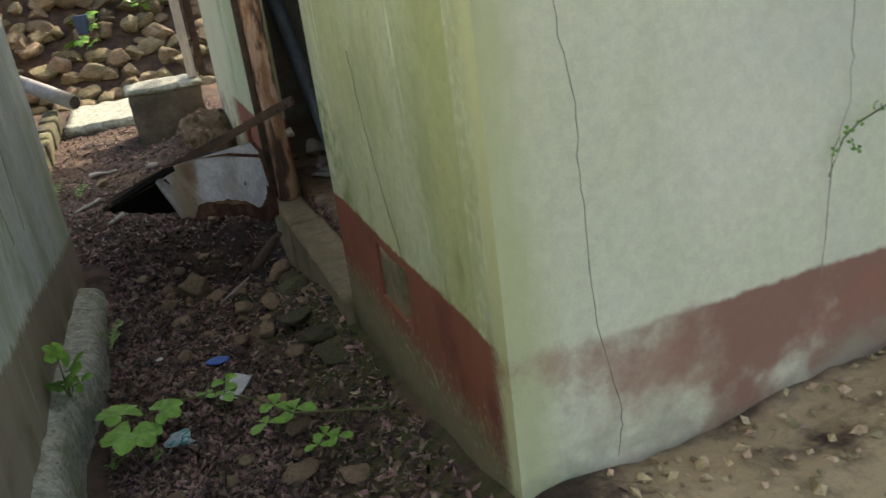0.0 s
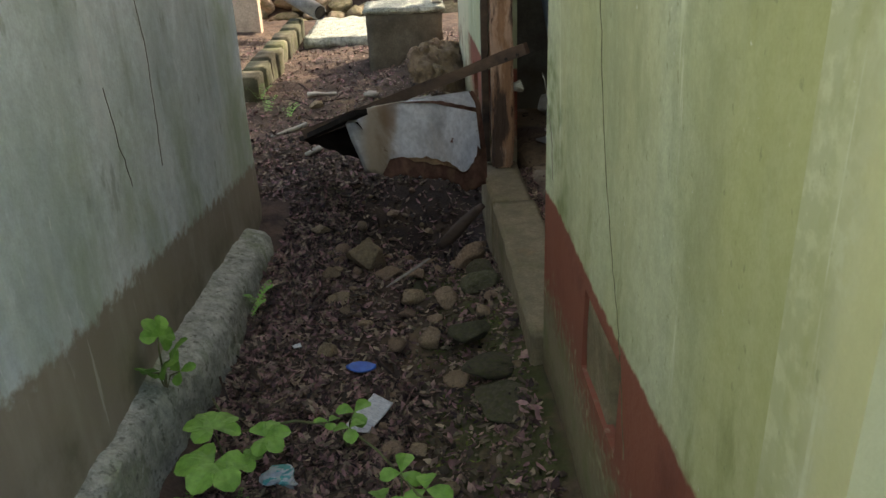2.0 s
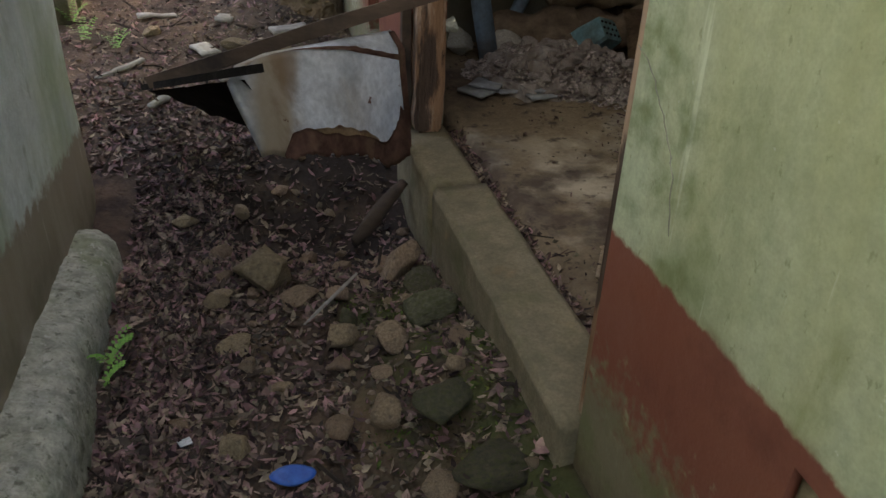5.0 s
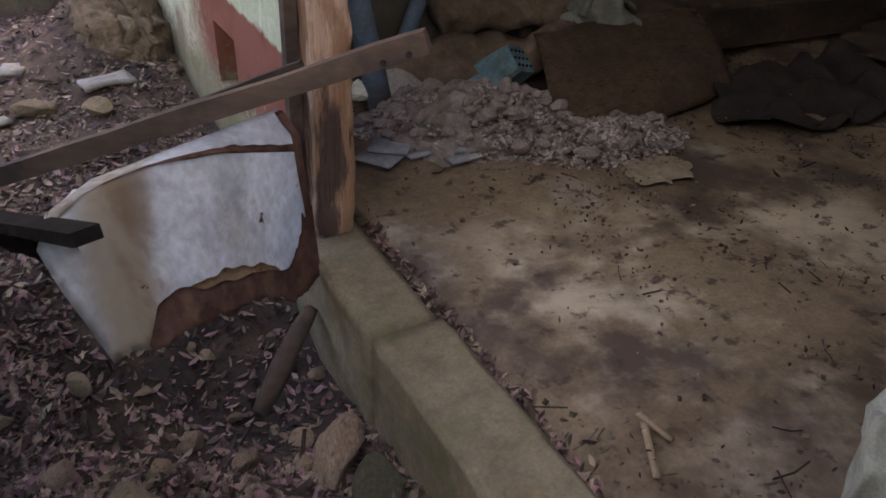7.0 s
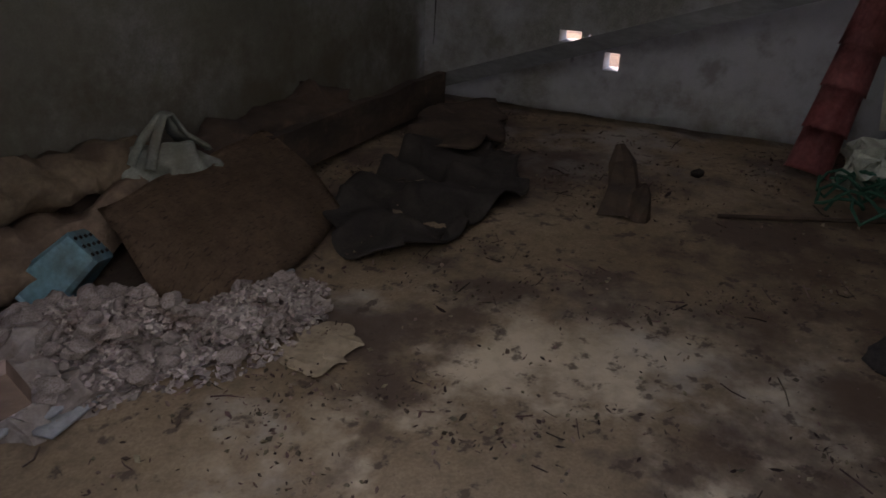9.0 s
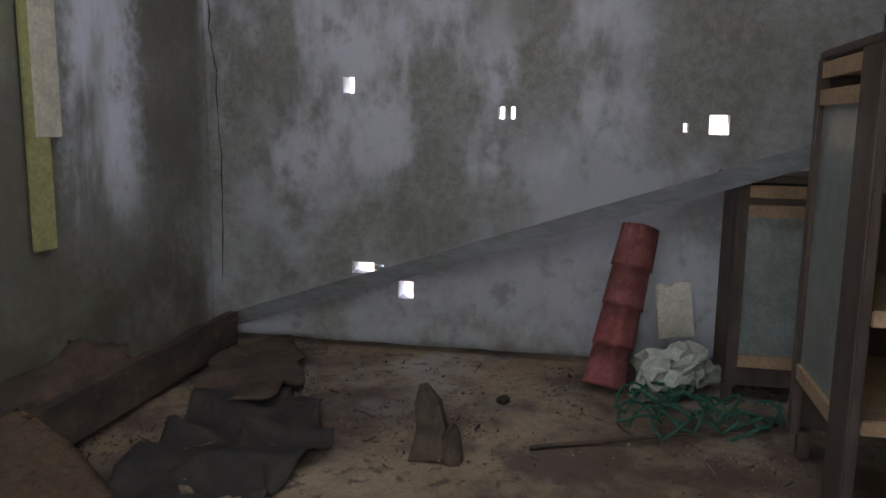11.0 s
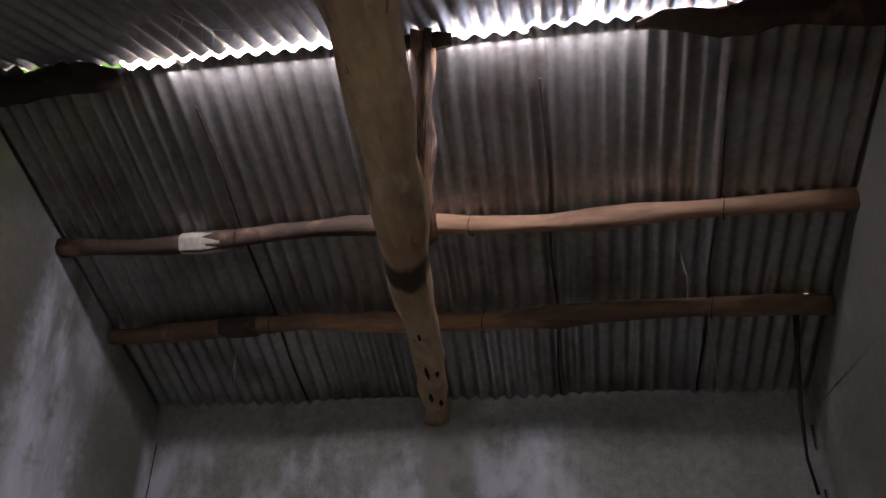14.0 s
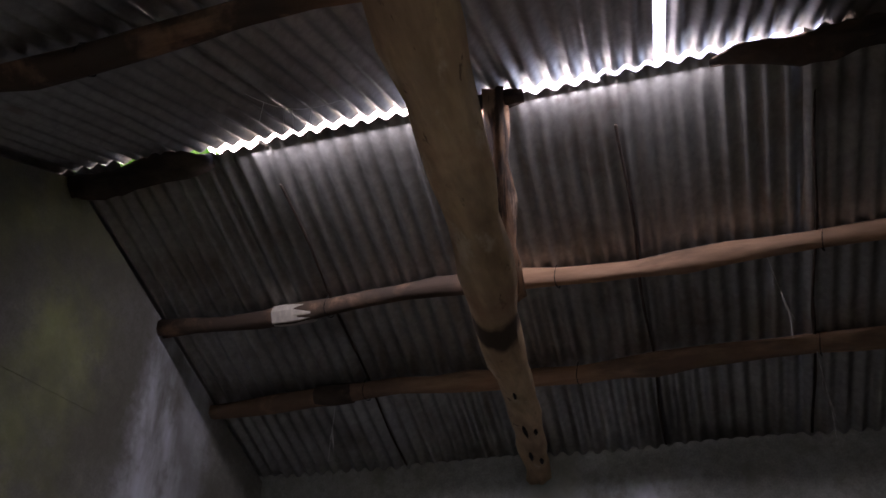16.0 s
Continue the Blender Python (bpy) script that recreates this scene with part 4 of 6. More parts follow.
def fern(x, y, z, n, h, label):
    ob = thing("fern_sprig", label, "plant", "fern sprigs")
    ob.location = (x, y, z)
    bm = bmesh.new()
    rnd = random.Random(int(abs(x * 1000)))
    for k in range(n):
        a = rnd.uniform(0, 6.28)
        for j in range(7):
            t = (j + 1) / 7
            p = Vector((math.cos(a) * h * 0.6 * t, math.sin(a) * h * 0.6 * t, h * t * (1.2 - 0.5 * t)))
            for s in (-1, 1):
                q = Vector((-math.sin(a), math.cos(a), 0.2)) * s * h * 0.16 * (1.1 - t * 0.6)
                e = Vector((math.cos(a), math.sin(a), 0)) * h * 0.05
                bm.faces.new([bm.verts.new(v) for v in (p, p + q * 0.5 - e, p + q, p + q * 0.6 + e)])
    part("fronds", bm, leaf_mat, ob)


for x, y, z, n, h in ((-0.925, 2.78, 0.17, 4, 0.11), (-0.925, 2.70, 0.17, 3, 0.09), (-1.25, 5.2, 0.26, 7, 0.14), (-1.1, 5.05, 0.26, 6, 0.12), (-1.35, 5.5, 0.27, 7, 0.14), (-0.9, 1.75, 0.2, 4, 0.06), (-0.78, 1.72, 0.2, 4, 0.05)):
    fern(x, y, z, n, h, "small bright green fern sprig at the foot of the wall")

# ---- alley: iron sheet, planks, post ----
panel = thing("bent_iron_panel", "bent white-painted iron panel with rusted torn lower edge", "metal panel")
rows_l = [Vector(p) for p in ((-0.519, 3.098, 0.532), (-0.568, 3.162, 0.645), (-0.592, 3.219, 0.692), (-0.567, 3.294, 0.715), (-0.49, 3.40, 0.712))]
rows_r = [Vector(p) for p in ((-0.042, 3.53, 0.325), (-0.036, 3.57, 0.41), (-0.045, 3.58, 0.53), (-0.055, 3.572, 0.657), (-0.083, 3.613, 0.708))]


def along(rows, t):
    k = min(int(t * (len(rows) - 1)), len(rows) - 2)
    return rows[k].lerp(rows[k + 1], t * (len(rows) - 1) - k)


def panel_point(u, t, off=0.0):
    p = along(rows_l, t).lerp(along(rows_r, t), u)
    hump = max(0.0, math.sin(math.pi * u)) ** 0.8
    dent = math.exp(-((u - 0.30) / 0.09) ** 2)
    p += Vector((0.30, -0.55, 0)).normalized() * (0.028 * hump * math.sin(math.pi * min(1, t * 1.3)) - 0.016 * dent * math.sin(math.pi * min(1, t * 1.2)) + off)
    p.z += 0.028 * hump * math.exp(-((t - 0.75) / 0.14) ** 2) - 0.045 * math.exp(-((u - 0.84) / 0.13) ** 2) * (1 - t) ** 3 + off * 0.6 * t
    if t < 0.04:
        p.z += 0.016 * noise.noise(Vector((u * 9, 1, 0))) + 0.012 * noise.noise(Vector((u * 30, 2, 0)))
    return p + Vector((0.4, -0.6, 0.3)) * 0.008 * noise.noise(p * 9)


def panel_patch(u0, u1, low, high, off, nu, nv):
    bm = bmesh.new()
    vs = []
    for j in range(nv + 1):
        row = []
        for i in range(nu + 1):
            u = u0 + (u1 - u0) * i / nu
            row.append(bm.verts.new(panel_point(u, low(u) + (high(u) - low(u)) * j / nv, off)))
        vs.append(row)
    for j in range(nv):
        for i in range(nu):
            bm.faces.new([vs[j][i], vs[j][i + 1], vs[j + 1][i + 1], vs[j + 1][i]])
    bmesh.ops.solidify(bm, geom=bm.faces[:], thickness=0.003)
    return bm


def ragged(base, amp, seed):
    return lambda u: max(0.0, base + amp * noise.noise(Vector((u * 6, seed, 0))) + amp * 0.25 * noise.noise(Vector((u * 21, seed, 3))))


rust = surface("rust", (0.17, 0.09, 0.068), (0.28, 0.155, 0.115), 16, 0.95, 60, 0.5, (((0.35, 0.22, 0.15), 0.7, 9, 0.52, 0.66, ONE),))
part("sheet", panel_patch(0, 1, lambda u: 0.0, lambda u: 1.0, 0.0, 30, 20), rust_paint, panel, smooth=True)
tan_rust = surface("tan_rust", (0.40, 0.26, 0.15), (0.52, 0.37, 0.23), 12, 0.85, 60, 0.3, (((0.22, 0.11, 0.07), 0.8, 14, 0.52, 0.62, ONE),))
cream_paint = surface("cream_paint", (0.60, 0.55, 0.46), (0.74, 0.72, 0.66), 8, 0.6, 60, 0.15, (((0.42, 0.28, 0.17), 0.6, 9, 0.54, 0.66, ONE),))
part("rust_band", panel_patch(0.13, 1.0, lambda u: 0.0, lambda u: 0.13 * step01(u, 0.12, 0.22) + 0.05 * noise.noise(Vector((u * 8, 1, 0))) * step01(u, 0.13, 0.2) + 0.02, 0.0045, 90, 6), rust, panel, "flaking red-brown rust along the torn edge", smooth=True)
part("stained_band", panel_patch(0.20, 0.88, lambda u: 0.06, lambda u: 0.06 + 0.14 * math.sin(math.pi * min(1, max(0, (u - 0.2) / 0.68))) ** 0.6 + 0.025 * noise.noise(Vector((u * 17, 8, 0))), 0.003, 90, 4), tan_rust, panel, "orange-tan rust stain", smooth=True)
part("rust_corner", panel_patch(0.80, 1.02, lambda u: 0.0, lambda u: 0.16 + 0.25 * step01(u, 0.80, 1.0) + 0.05 * noise.noise(Vector((u * 40, 3, 0))), 0.007, 40, 6), rust, panel, "dark rusted corner", smooth=True)
part("rust_seam", panel_patch(0.16, 1.0, lambda u: 0.80 - 0.13 * u + 0.006 * noise.noise(Vector((u * 9, 4, 0))), lambda u: 0.825 - 0.12 * u + 0.012 * noise.noise(Vector((u * 14, 5, 0))), 0.004, 90, 2), rust, panel, "brown rusted seam", smooth=True)
part("folded_lip", panel_patch(0.0, 0.30, lambda u: 0.62 + 1.2 * u, lambda u: 1.0, 0.003, 30, 6), cream_paint, panel, "cream folded lip", smooth=True)
part("rust_edge", panel_patch(0.965, 1.015, lambda u: 0.1, lambda u: 0.98, 0.005, 4, 20), rust, panel, "rusted side edge", smooth=True)


def plank(bm, p, q, w, t, seed=0, n=14, twist=0.0):
    """A weathered plank from p to q, w high and t thick, with ragged ends and uneven edges."""
    p, q = Vector(p), Vector(q)
    d = (q - p).normalized()
    side = Vector((0, 1, 0)) if abs(d.z) > 0.98 else d.cross(Vector((0, 0, 1))).normalized()
    up = side.cross(d).normalized()
    rings = []
    for i in range(n):
        k = i / (n - 1)
        c = p.lerp(q, k)
        e = 0.12 * w * noise.noise(Vector((k * 6, seed, 0)))
        tw = Matrix.Rotation(twist * k, 3, d)
        rings.append([bm.verts.new(c + tw @ (side * a * t / 2 + up * (b * (w / 2 + e * 0.6) + e * 0.3)) + d * (0.015 * noise.noise(Vector((a, b * 2, seed + i))) if i in (0, n - 1) else 0)) for a, b in ((-1, -1), (1, -1), (1, 1), (-1, 1))])
    for r0, r1 in zip(rings, rings[1:]):
        for k in range(4):
            bm.faces.new([r0[k], r0[(k + 1) % 4], r1[(k + 1) % 4], r1[k]])
    bm.faces.new(rings[0][::-1])
    bm.faces.new(rings[-1])
    bmesh.ops.recalc_face_normals(bm, faces=bm.faces)
    return bm


brown_plank = surface("brown_plank", (0.075, 0.05, 0.038), (0.135, 0.092, 0.066), 8, 0.9, 60, 0.6, (((0.05, 0.036, 0.03), 0.8, 6, 0.5, 0.68, ONE),), stretch=(0.3, 0.3, 1))
lath = thing("leaning_plank", "weathered brown plank with nail holes leaning on the post", "plank")
part("board", plank(bmesh.new(), (0.105, 3.27, 0.935), (-0.86, 3.98, 0.455), 0.042, 0.028, 1), brown_plank, lath)
for k in (0.03, 0.07):
    c = Vector((0.105, 3.27, 0.925)).lerp(Vector((-0.86, 3.98, 0.44)), k)
    part("nail_hole", tube(bmesh.new(), [tuple(c + Vector((-0.008, -0.017, 0.0))), tuple(c + Vector((0.0, -0.008, 0.0)))], [0.006, 0.006], 8), black_gap, lath)
solo("thin_lath", plank(bmesh.new(), (-0.05, 3.52, 0.83), (-0.80, 4.05, 0.42), 0.022, 0.018, 5), dark_wood, "thin dark rotten lath beside the leaning plank", "plank", smooth=False)
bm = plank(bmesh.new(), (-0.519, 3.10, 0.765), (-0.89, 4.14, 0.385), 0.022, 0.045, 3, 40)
solo("charred_board", bm, char_and_shade, "blackened board lying over the bent iron panel", "plank", smooth=False)
# black sheet added to stand for the deep shade under the board
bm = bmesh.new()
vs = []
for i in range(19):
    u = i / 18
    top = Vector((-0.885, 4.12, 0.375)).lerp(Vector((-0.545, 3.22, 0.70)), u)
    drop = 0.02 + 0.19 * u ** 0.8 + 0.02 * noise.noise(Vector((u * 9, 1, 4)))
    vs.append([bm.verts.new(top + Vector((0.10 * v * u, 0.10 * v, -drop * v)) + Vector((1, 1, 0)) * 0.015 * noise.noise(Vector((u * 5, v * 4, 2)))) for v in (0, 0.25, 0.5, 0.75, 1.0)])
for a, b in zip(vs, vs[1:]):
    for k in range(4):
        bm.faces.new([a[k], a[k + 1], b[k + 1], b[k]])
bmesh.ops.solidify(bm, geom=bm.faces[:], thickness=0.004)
solo("sagging_sheet", bm, char_and_shade, "black sheet standing for the shade under the charred board", "sheet")
solo("pit_branch", tube(bmesh.new(), line((-0.25, 3.36, 0.10), (0.0 - 0.05, 3.56, 0.20), 6), [0.018, 0.024, 0.026, 0.024, 0.022, 0.016], 8, 0.4), dark_wood, "short blackened branch in the hollow by the sill", "branch")

post = thing("door_post", "rough orange-brown wooden door post, rotted at its foot", "post")
bm = plank(bmesh.new(), (0.055, 3.675, 0.345), (0.05, 3.68, 2.352), 0.096, 0.098, 11, 60)
bmesh.ops.bevel(bm, geom=bm.edges[:], offset=0.010, segments=2, affect="EDGES", clamp_overlap=True)
for v in bm.verts:
    v.co += Vector((noise.noise(v.co * 14), noise.noise(v.co * 14 + Vector((5, 0, 0))), 0)) * 0.008
part("timber", bm, post_wood, post)
part("bark_strip", plank(bmesh.new(), (-0.014, 3.715, 0.36), (-0.012, 3.715, 2.34), 0.03, 0.034, 12), dark_wood, post, "dark splintered edge")
bm = bmesh.new()
bmesh.ops.create_icosphere(bm, subdivisions=2, radius=0.022)
ob = part("rag", crumple(bm, 0.02, 40, 2), sack_mat, post, "white rag tied to the post")
ob.location = (0.125, 3.66, 0.70)
jamb = thing("door_jamb", "cracked brown wooden jamb edge beside the green wall", "jamb")
part("jamb_board", plank(bmesh.new(), (0.069, 2.196, 0.36), (0.069, 2.196, 2.352), 0.122, 0.026, 15, 20), post_wood, jamb)


def crack_line(wall, pts, w, axis, seed, material=black_gap):
    """A crack in the plaster: a ragged dark fissure, a child of its wall."""
    bm = bmesh.new()
    out = []
    for a, b in zip(pts, pts[1:]):
        for k in range(6):
            t = k / 6
            out.append((a[0] + (b[0] - a[0]) * t, a[1] + (b[1] - a[1]) * t))
    out.append(pts[-1])
    flat, pos, sgn = axis
    prev = None
    for i, (a, z) in enumerate(out):
        a += 0.012 * noise.noise(Vector((i * 0.7, seed, 0)))
        ww = w * (0.45 + 0.8 * abs(noise.noise(Vector((i * 0.5, seed, 4))))) * (0.3 if i in (0, len(out) - 1) else 1)
        row = []
        for s, dep in ((-1, 0.0), (0, 0.003), (1, 0.0)):
            p = [a + s * ww, a + s * ww, z]
            p[flat] = pos + sgn * (0.0135 + dep * 0.5)
            row.append(bm.verts.new(p))
        if prev:
            for q in (0, 1):
                bm.faces.new([prev[q], prev[q + 1], row[q + 1], row[q]])
        prev = row
    bmesh.ops.recalc_face_normals(bm, faces=bm.faces)
    part("crack", bm, material, bpy.data.objects[wall])


brown_crack = surface("brown_crack", (0.09, 0.085, 0.06), (0.15, 0.14, 0.10), 30, 1.0, 60, 0)
faint_crack = surface("faint_crack", (0.25, 0.24, 0.19), (0.33, 0.32, 0.26), 30, 1.0, 60, 0)
WALL_A, WALL_F, WALL_L, WALL_R = (0, 0.0, -1), (1, 0.76, -1), (0, -1.05, 1), (0, FAR, -1)
crack_line("wall_alley", [(1.60, 1.32), (1.549, 1.141), (1.499, 1.021), (1.43, 0.9), (1.382, 0.823), (1.358, 0.77), (1.305, 0.62)], 0.0006, WALL_A, 1, surface("olive_crack", (0.12, 0.12, 0.07), (0.22, 0.22, 0.13), 30, 1.0, 60, 0))
crack_line("wall_alley", [(2.165, 1.074), (2.126, 1.06), (2.07, 1.008), (2.024, 0.954), (2.0, 0.86)], 0.0016, WALL_A, 2, faint_crack)
crack_line("wall_front", [(0.145, 1.6), (0.148, 1.447), (0.18, 1.262), (0.184, 1.061), (0.20, 0.797), (0.251, 0.571), (0.238, 0.456)], 0.0013, WALL_F, 3, brown_crack)
crack_line("wall_front", [(0.84, 1.5), (0.847, 1.279), (0.852, 1.135), (0.812, 1.029), (0.80, 0.731)], 0.0026, WALL_F, 4, faint_crack)
crack_line("wall_left_house", [(2.43, 1.5), (2.445, 1.315), (2.472, 1.145), (2.45, 0.95), (2.422, 0.813)], 0.0016, WALL_L, 5, brown_crack)
crack_line("wall_left_house", [(2.126, 1.098), (2.15, 0.95), (2.18, 0.839)], 0.0016, WALL_L, 6, brown_crack)
crack_line("wall_far", [(4.72, 2.6), (4.725, 2.31), (4.715, 1.933), (4.69, 1.729), (4.672, 1.078), (4.69, 0.594)], 0.005, WALL_R, 7)

sprig = thing("vine_sprig", "small green creeper sprig on the cracked white wall", "plant")
part("stem", tube(bmesh.new(), [(0.80, 0.742, 0.98), (0.83, 0.738, 1.06), (0.87, 0.735, 1.09), (0.96, 0.732, 1.12)], [0.002] * 4, 5), stem_mat, sprig)
for i, (x, z) in enumerate(((0.80, 1.04), (0.815, 1.06), (0.85, 1.05), (0.87, 1.03), (0.875, 1.09), (0.91, 1.12), (0.93, 1.11), (0.96, 1.13), (0.835, 1.08))):
    lf = part("leaf", palm_leaf(0.014, 3, i), leaf_mat, sprig)
    lf.matrix_local = pose(x, 0.733, z, 80, 10 * math.sin(i), 40 * i)

# ---- yard beyond the alley ----
blk = thing("concrete_block", "dark square concrete block with a chipped top, pale for the sun on it", "block")
part("body", rough_block(bmesh.new(), -0.66, -0.09, 6.38, 6.95, 0.0, 0.68, 0.06, 0.012, 7), block_concrete, blk, smooth=True)
# cap coloured pale to stand for sunlight on the block's top
part("cap", rough_block(bmesh.new(), -0.68, -0.07, 6.36, 6.98, 0.675, 0.715, 0.06, 0.012, 9), pale_concrete, blk, "worn concrete cap, coloured pale for the sun on its top", smooth=True)
yp = thing("yard_post", "upright timber on the concrete block, coloured pale for its sunlit edge", "post")
# the pale colour of this timber stands for the post's sunlit edge
part("timber", plank(bmesh.new(), (-0.12, 6.62, 0.725), (-0.14, 6.62, 2.6), 0.07, 0.10, 21), silver_wood, yp)
part("timber", plank(bmesh.new(), (-0.03, 6.66, 0.725), (-0.03, 6.66, 2.6), 0.06, 0.08, 23), dark_wood, yp, "dark weathered timber")
solo("drain_pipe", tube(bmesh.new(), [(-1.18, 8.03, 0.50), (-1.181, 8.031, 0.50), (-1.5, 8.3, 0.66), (-2.3, 8.95, 1.05)], [0.066, 0.075, 0.075, 0.075], 20, 0, caps=False), grey_pvc, "grey plastic drain pipe with an open end", "pipe")
part("pipe_mouth", tube(bmesh.new(), [(-1.18, 8.03, 0.50), (-1.45, 8.26, 0.635)], [0.062, 0.062], 20, 0), black_gap, bpy.data.objects["drain_pipe"], "dark open mouth")
solo("stone_slab", rough_block(bmesh.new(), -1.3, -0.65, 7.55, 8.9, 0.24, 0.34, 0.1, 0.02, 5), pale_concrete, "sunlit pale stone slab on the yard soil", "slab")
kerb = tagged(new("garden_kerb"), "mossy concrete kerb round a raised bed", "kerb", kind="structure")
for i in range(9):
    part("kerb_stone", rough_block(bmesh.new(), -1.52 + 0.01 * (i % 3), -1.36 + 0.012 * (i % 2), 5.5 + 0.3 * i, 5.785 + 0.3 * i, 0.15, 0.42 + 0.012 * (i % 3), 0.08, 0.01, i + 30), mossy_stone, kerb, smooth=True)
structure("wall_cream_house", cut_wall(bmesh.new(), (-4.0, 8.6, -0.1), (-1.86, 8.75, 2.8), [], 1), cream_plaster)
solo("soil_mound", crumple(crumple(crumple(blob((-0.17, 5.65, 0.2), (0.25, 0.55, 0.36), 0, 6), 0.08, 5, 1), 0.04, 16, 2), 0.02, 45, 3), surface("ochre_soil", (0.14, 0.095, 0.06), (0.23, 0.165, 0.105), 8, 1.0, 50, 0.9, depth=0.03), "heap of ochre soil and rubble against the house", "soil heap")

bank = tagged(new("stone_bank"), "mossy brown rubble stone retaining bank behind the yard", "retaining wall", kind="structure")
bm = bmesh.new()
vs = []
for i in range(61):
    x = -6 + 0.2 * i
    vs.append([bm.verts.new((x, 9.45 + 2.4 * t + 0.08 * noise.noise(Vector((x, t * 3, 2))), 0.12 + 2.1 * t + 0.04 * noise.noise(Vector((x * 2, t, 3))))) for t in (0, 0.15, 0.3, 0.5, 0.7, 0.85, 1.0)] + [bm.verts.new((x, 14 + 2 * noise.noise(Vector((x, 0, 0))), 3.4)), bm.verts.new((x, 26, 7))])
for a, b in zip(vs, vs[1:]):
    for j in range(8):
        bm.faces.new([a[j], b[j], b[j + 1], a[j + 1]])
part("earth", bm, soil, bank, smooth=True)
rnd = random.Random(11)
for i in range(290):
    x, t = -3.3 + 0.175 * (i % 29) + rnd.gauss(0, 0.07), (i // 29) / 10 + rnd.gauss(0, 0.04)
    put_stone(x, 9.43 + 2.4 * t, rnd.uniform(0.10, 0.19), i * 5, 0.75, rnd.uniform(1.0, 1.6), rnd.uniform(0, 6), z=0.12 + 2.1 * t - 0.04, material=bank_stone, parent=bank)


def tree(x, y, foot, top, reach, leaves, seed):
    """A leaning trunk with limbs and a loose crown of single leaves."""
    ob = thing("tree", "unseen leafy tree with a loose crown, added to shade the yard", "tree")
    rnd = random.Random(seed)
    base = Vector((x, y, foot))
    crown = Vector((x + 0.3, y - 0.3, top))
    part("trunk", tube(bmesh.new(), [tuple(base.lerp(crown, t) + Vector((0.12 * math.sin(5 * t), 0.1 * math.cos(4 * t), 0))) for t in (0, 0.2, 0.4, 0.6, 0.8, 1.0)], [0.22, 0.18, 0.15, 0.12, 0.09, 0.05], 12, 0.3), dark_wood, ob)
    tips = []
    for k in range(12):
        a, el = rnd.uniform(0, 6.28), rnd.uniform(-0.15, 0.8)
        tip = crown + Vector((math.cos(a) * reach * 0.8, math.sin(a) * reach * 0.8, el * reach * 0.6))
        mid = base.lerp(crown, rnd.uniform(0.55, 0.95))
        part("limb", tube(bmesh.new(), [tuple(mid), tuple(mid.lerp(tip, 0.5) + Vector((0, 0, 0.2))), tuple(tip)], [0.07, 0.045, 0.015], 7, 0.3), dark_wood, ob)
        tips += [mid.lerp(tip, q) for q in (0.5, 0.75, 1.0)]
    pts, fcs = [], []
    for i in range(leaves):
        c = rnd.choice(tips) + Vector((rnd.gauss(0, 0.5), rnd.gauss(0, 0.5), rnd.gauss(0, 0.35))) * reach * 0.35
        m = Matrix.Translation(c) @ Euler((rnd.gauss(0, 0.6), rnd.gauss(0, 0.6), rnd.uniform(0, 6.28))).to_matrix().to_4x4()
        sv, sf = leaf_shape(rnd)
        k = rnd.uniform(0.12, 0.26)
        n0 = len(pts)
        pts += [tuple(m @ (Vector(v) * k)) for v in sv]
        fcs += [[n0 + q for q in f] for f in sf]
    me = bpy.data.meshes.new("crown")
    me.from_pydata(pts, [], fcs)
    me.materials.append(leaf_mat)
    cr = tagged(new("crown", me), kind="stuff")
    cr.parent = ob
    return ob


# both trees are out of view, added to shade and dapple the yard
tree(3.2, 8.4, 0.1, 5.2, 2.4, 1900, 3)
tree(-2.6, 13.8, 2.5, 5.6, 2.6, 1800, 8)
pot = thing("plant_pot", "dark blue plastic pot standing on the stone bank", "pot")
part("tub", tube(bmesh.new(), [(-1.02, 10.25, 1.0), (-1.02, 10.25, 1.22)], [0.07, 0.09], 16), surface("dark_blue_pot", (0.03, 0.06, 0.12), (0.05, 0.09, 0.16), 9, 0.5), pot)
for i, (x, y, z) in enumerate(((-1.17, 10.08, 0.92), (-0.95, 10.05, 0.90), (-1.06, 10.0, 0.95))):
    lf = part("leaf", palm_leaf(0.12, 5, i), leaf_mat, pot)
    lf.matrix_local = pose(x, y, z, 30, 10, 200 + 60 * i)
for i in range(14):
    x = rnd.uniform(-2.2, 0.8)
    t = rnd.uniform(0.35, 0.8)
    weed(x, 9.38 + 2.4 * t, 0.15 + 2.1 * t, [(rnd.uniform(-0.12, 0.12), rnd.uniform(-0.2, 0), rnd.uniform(0.05, 0.2), rnd.uniform(0.05, 0.1), rnd.uniform(0, 360), rnd.uniform(10, 40), 5) for _ in range(5)], "green weed growing between stones of the bank")
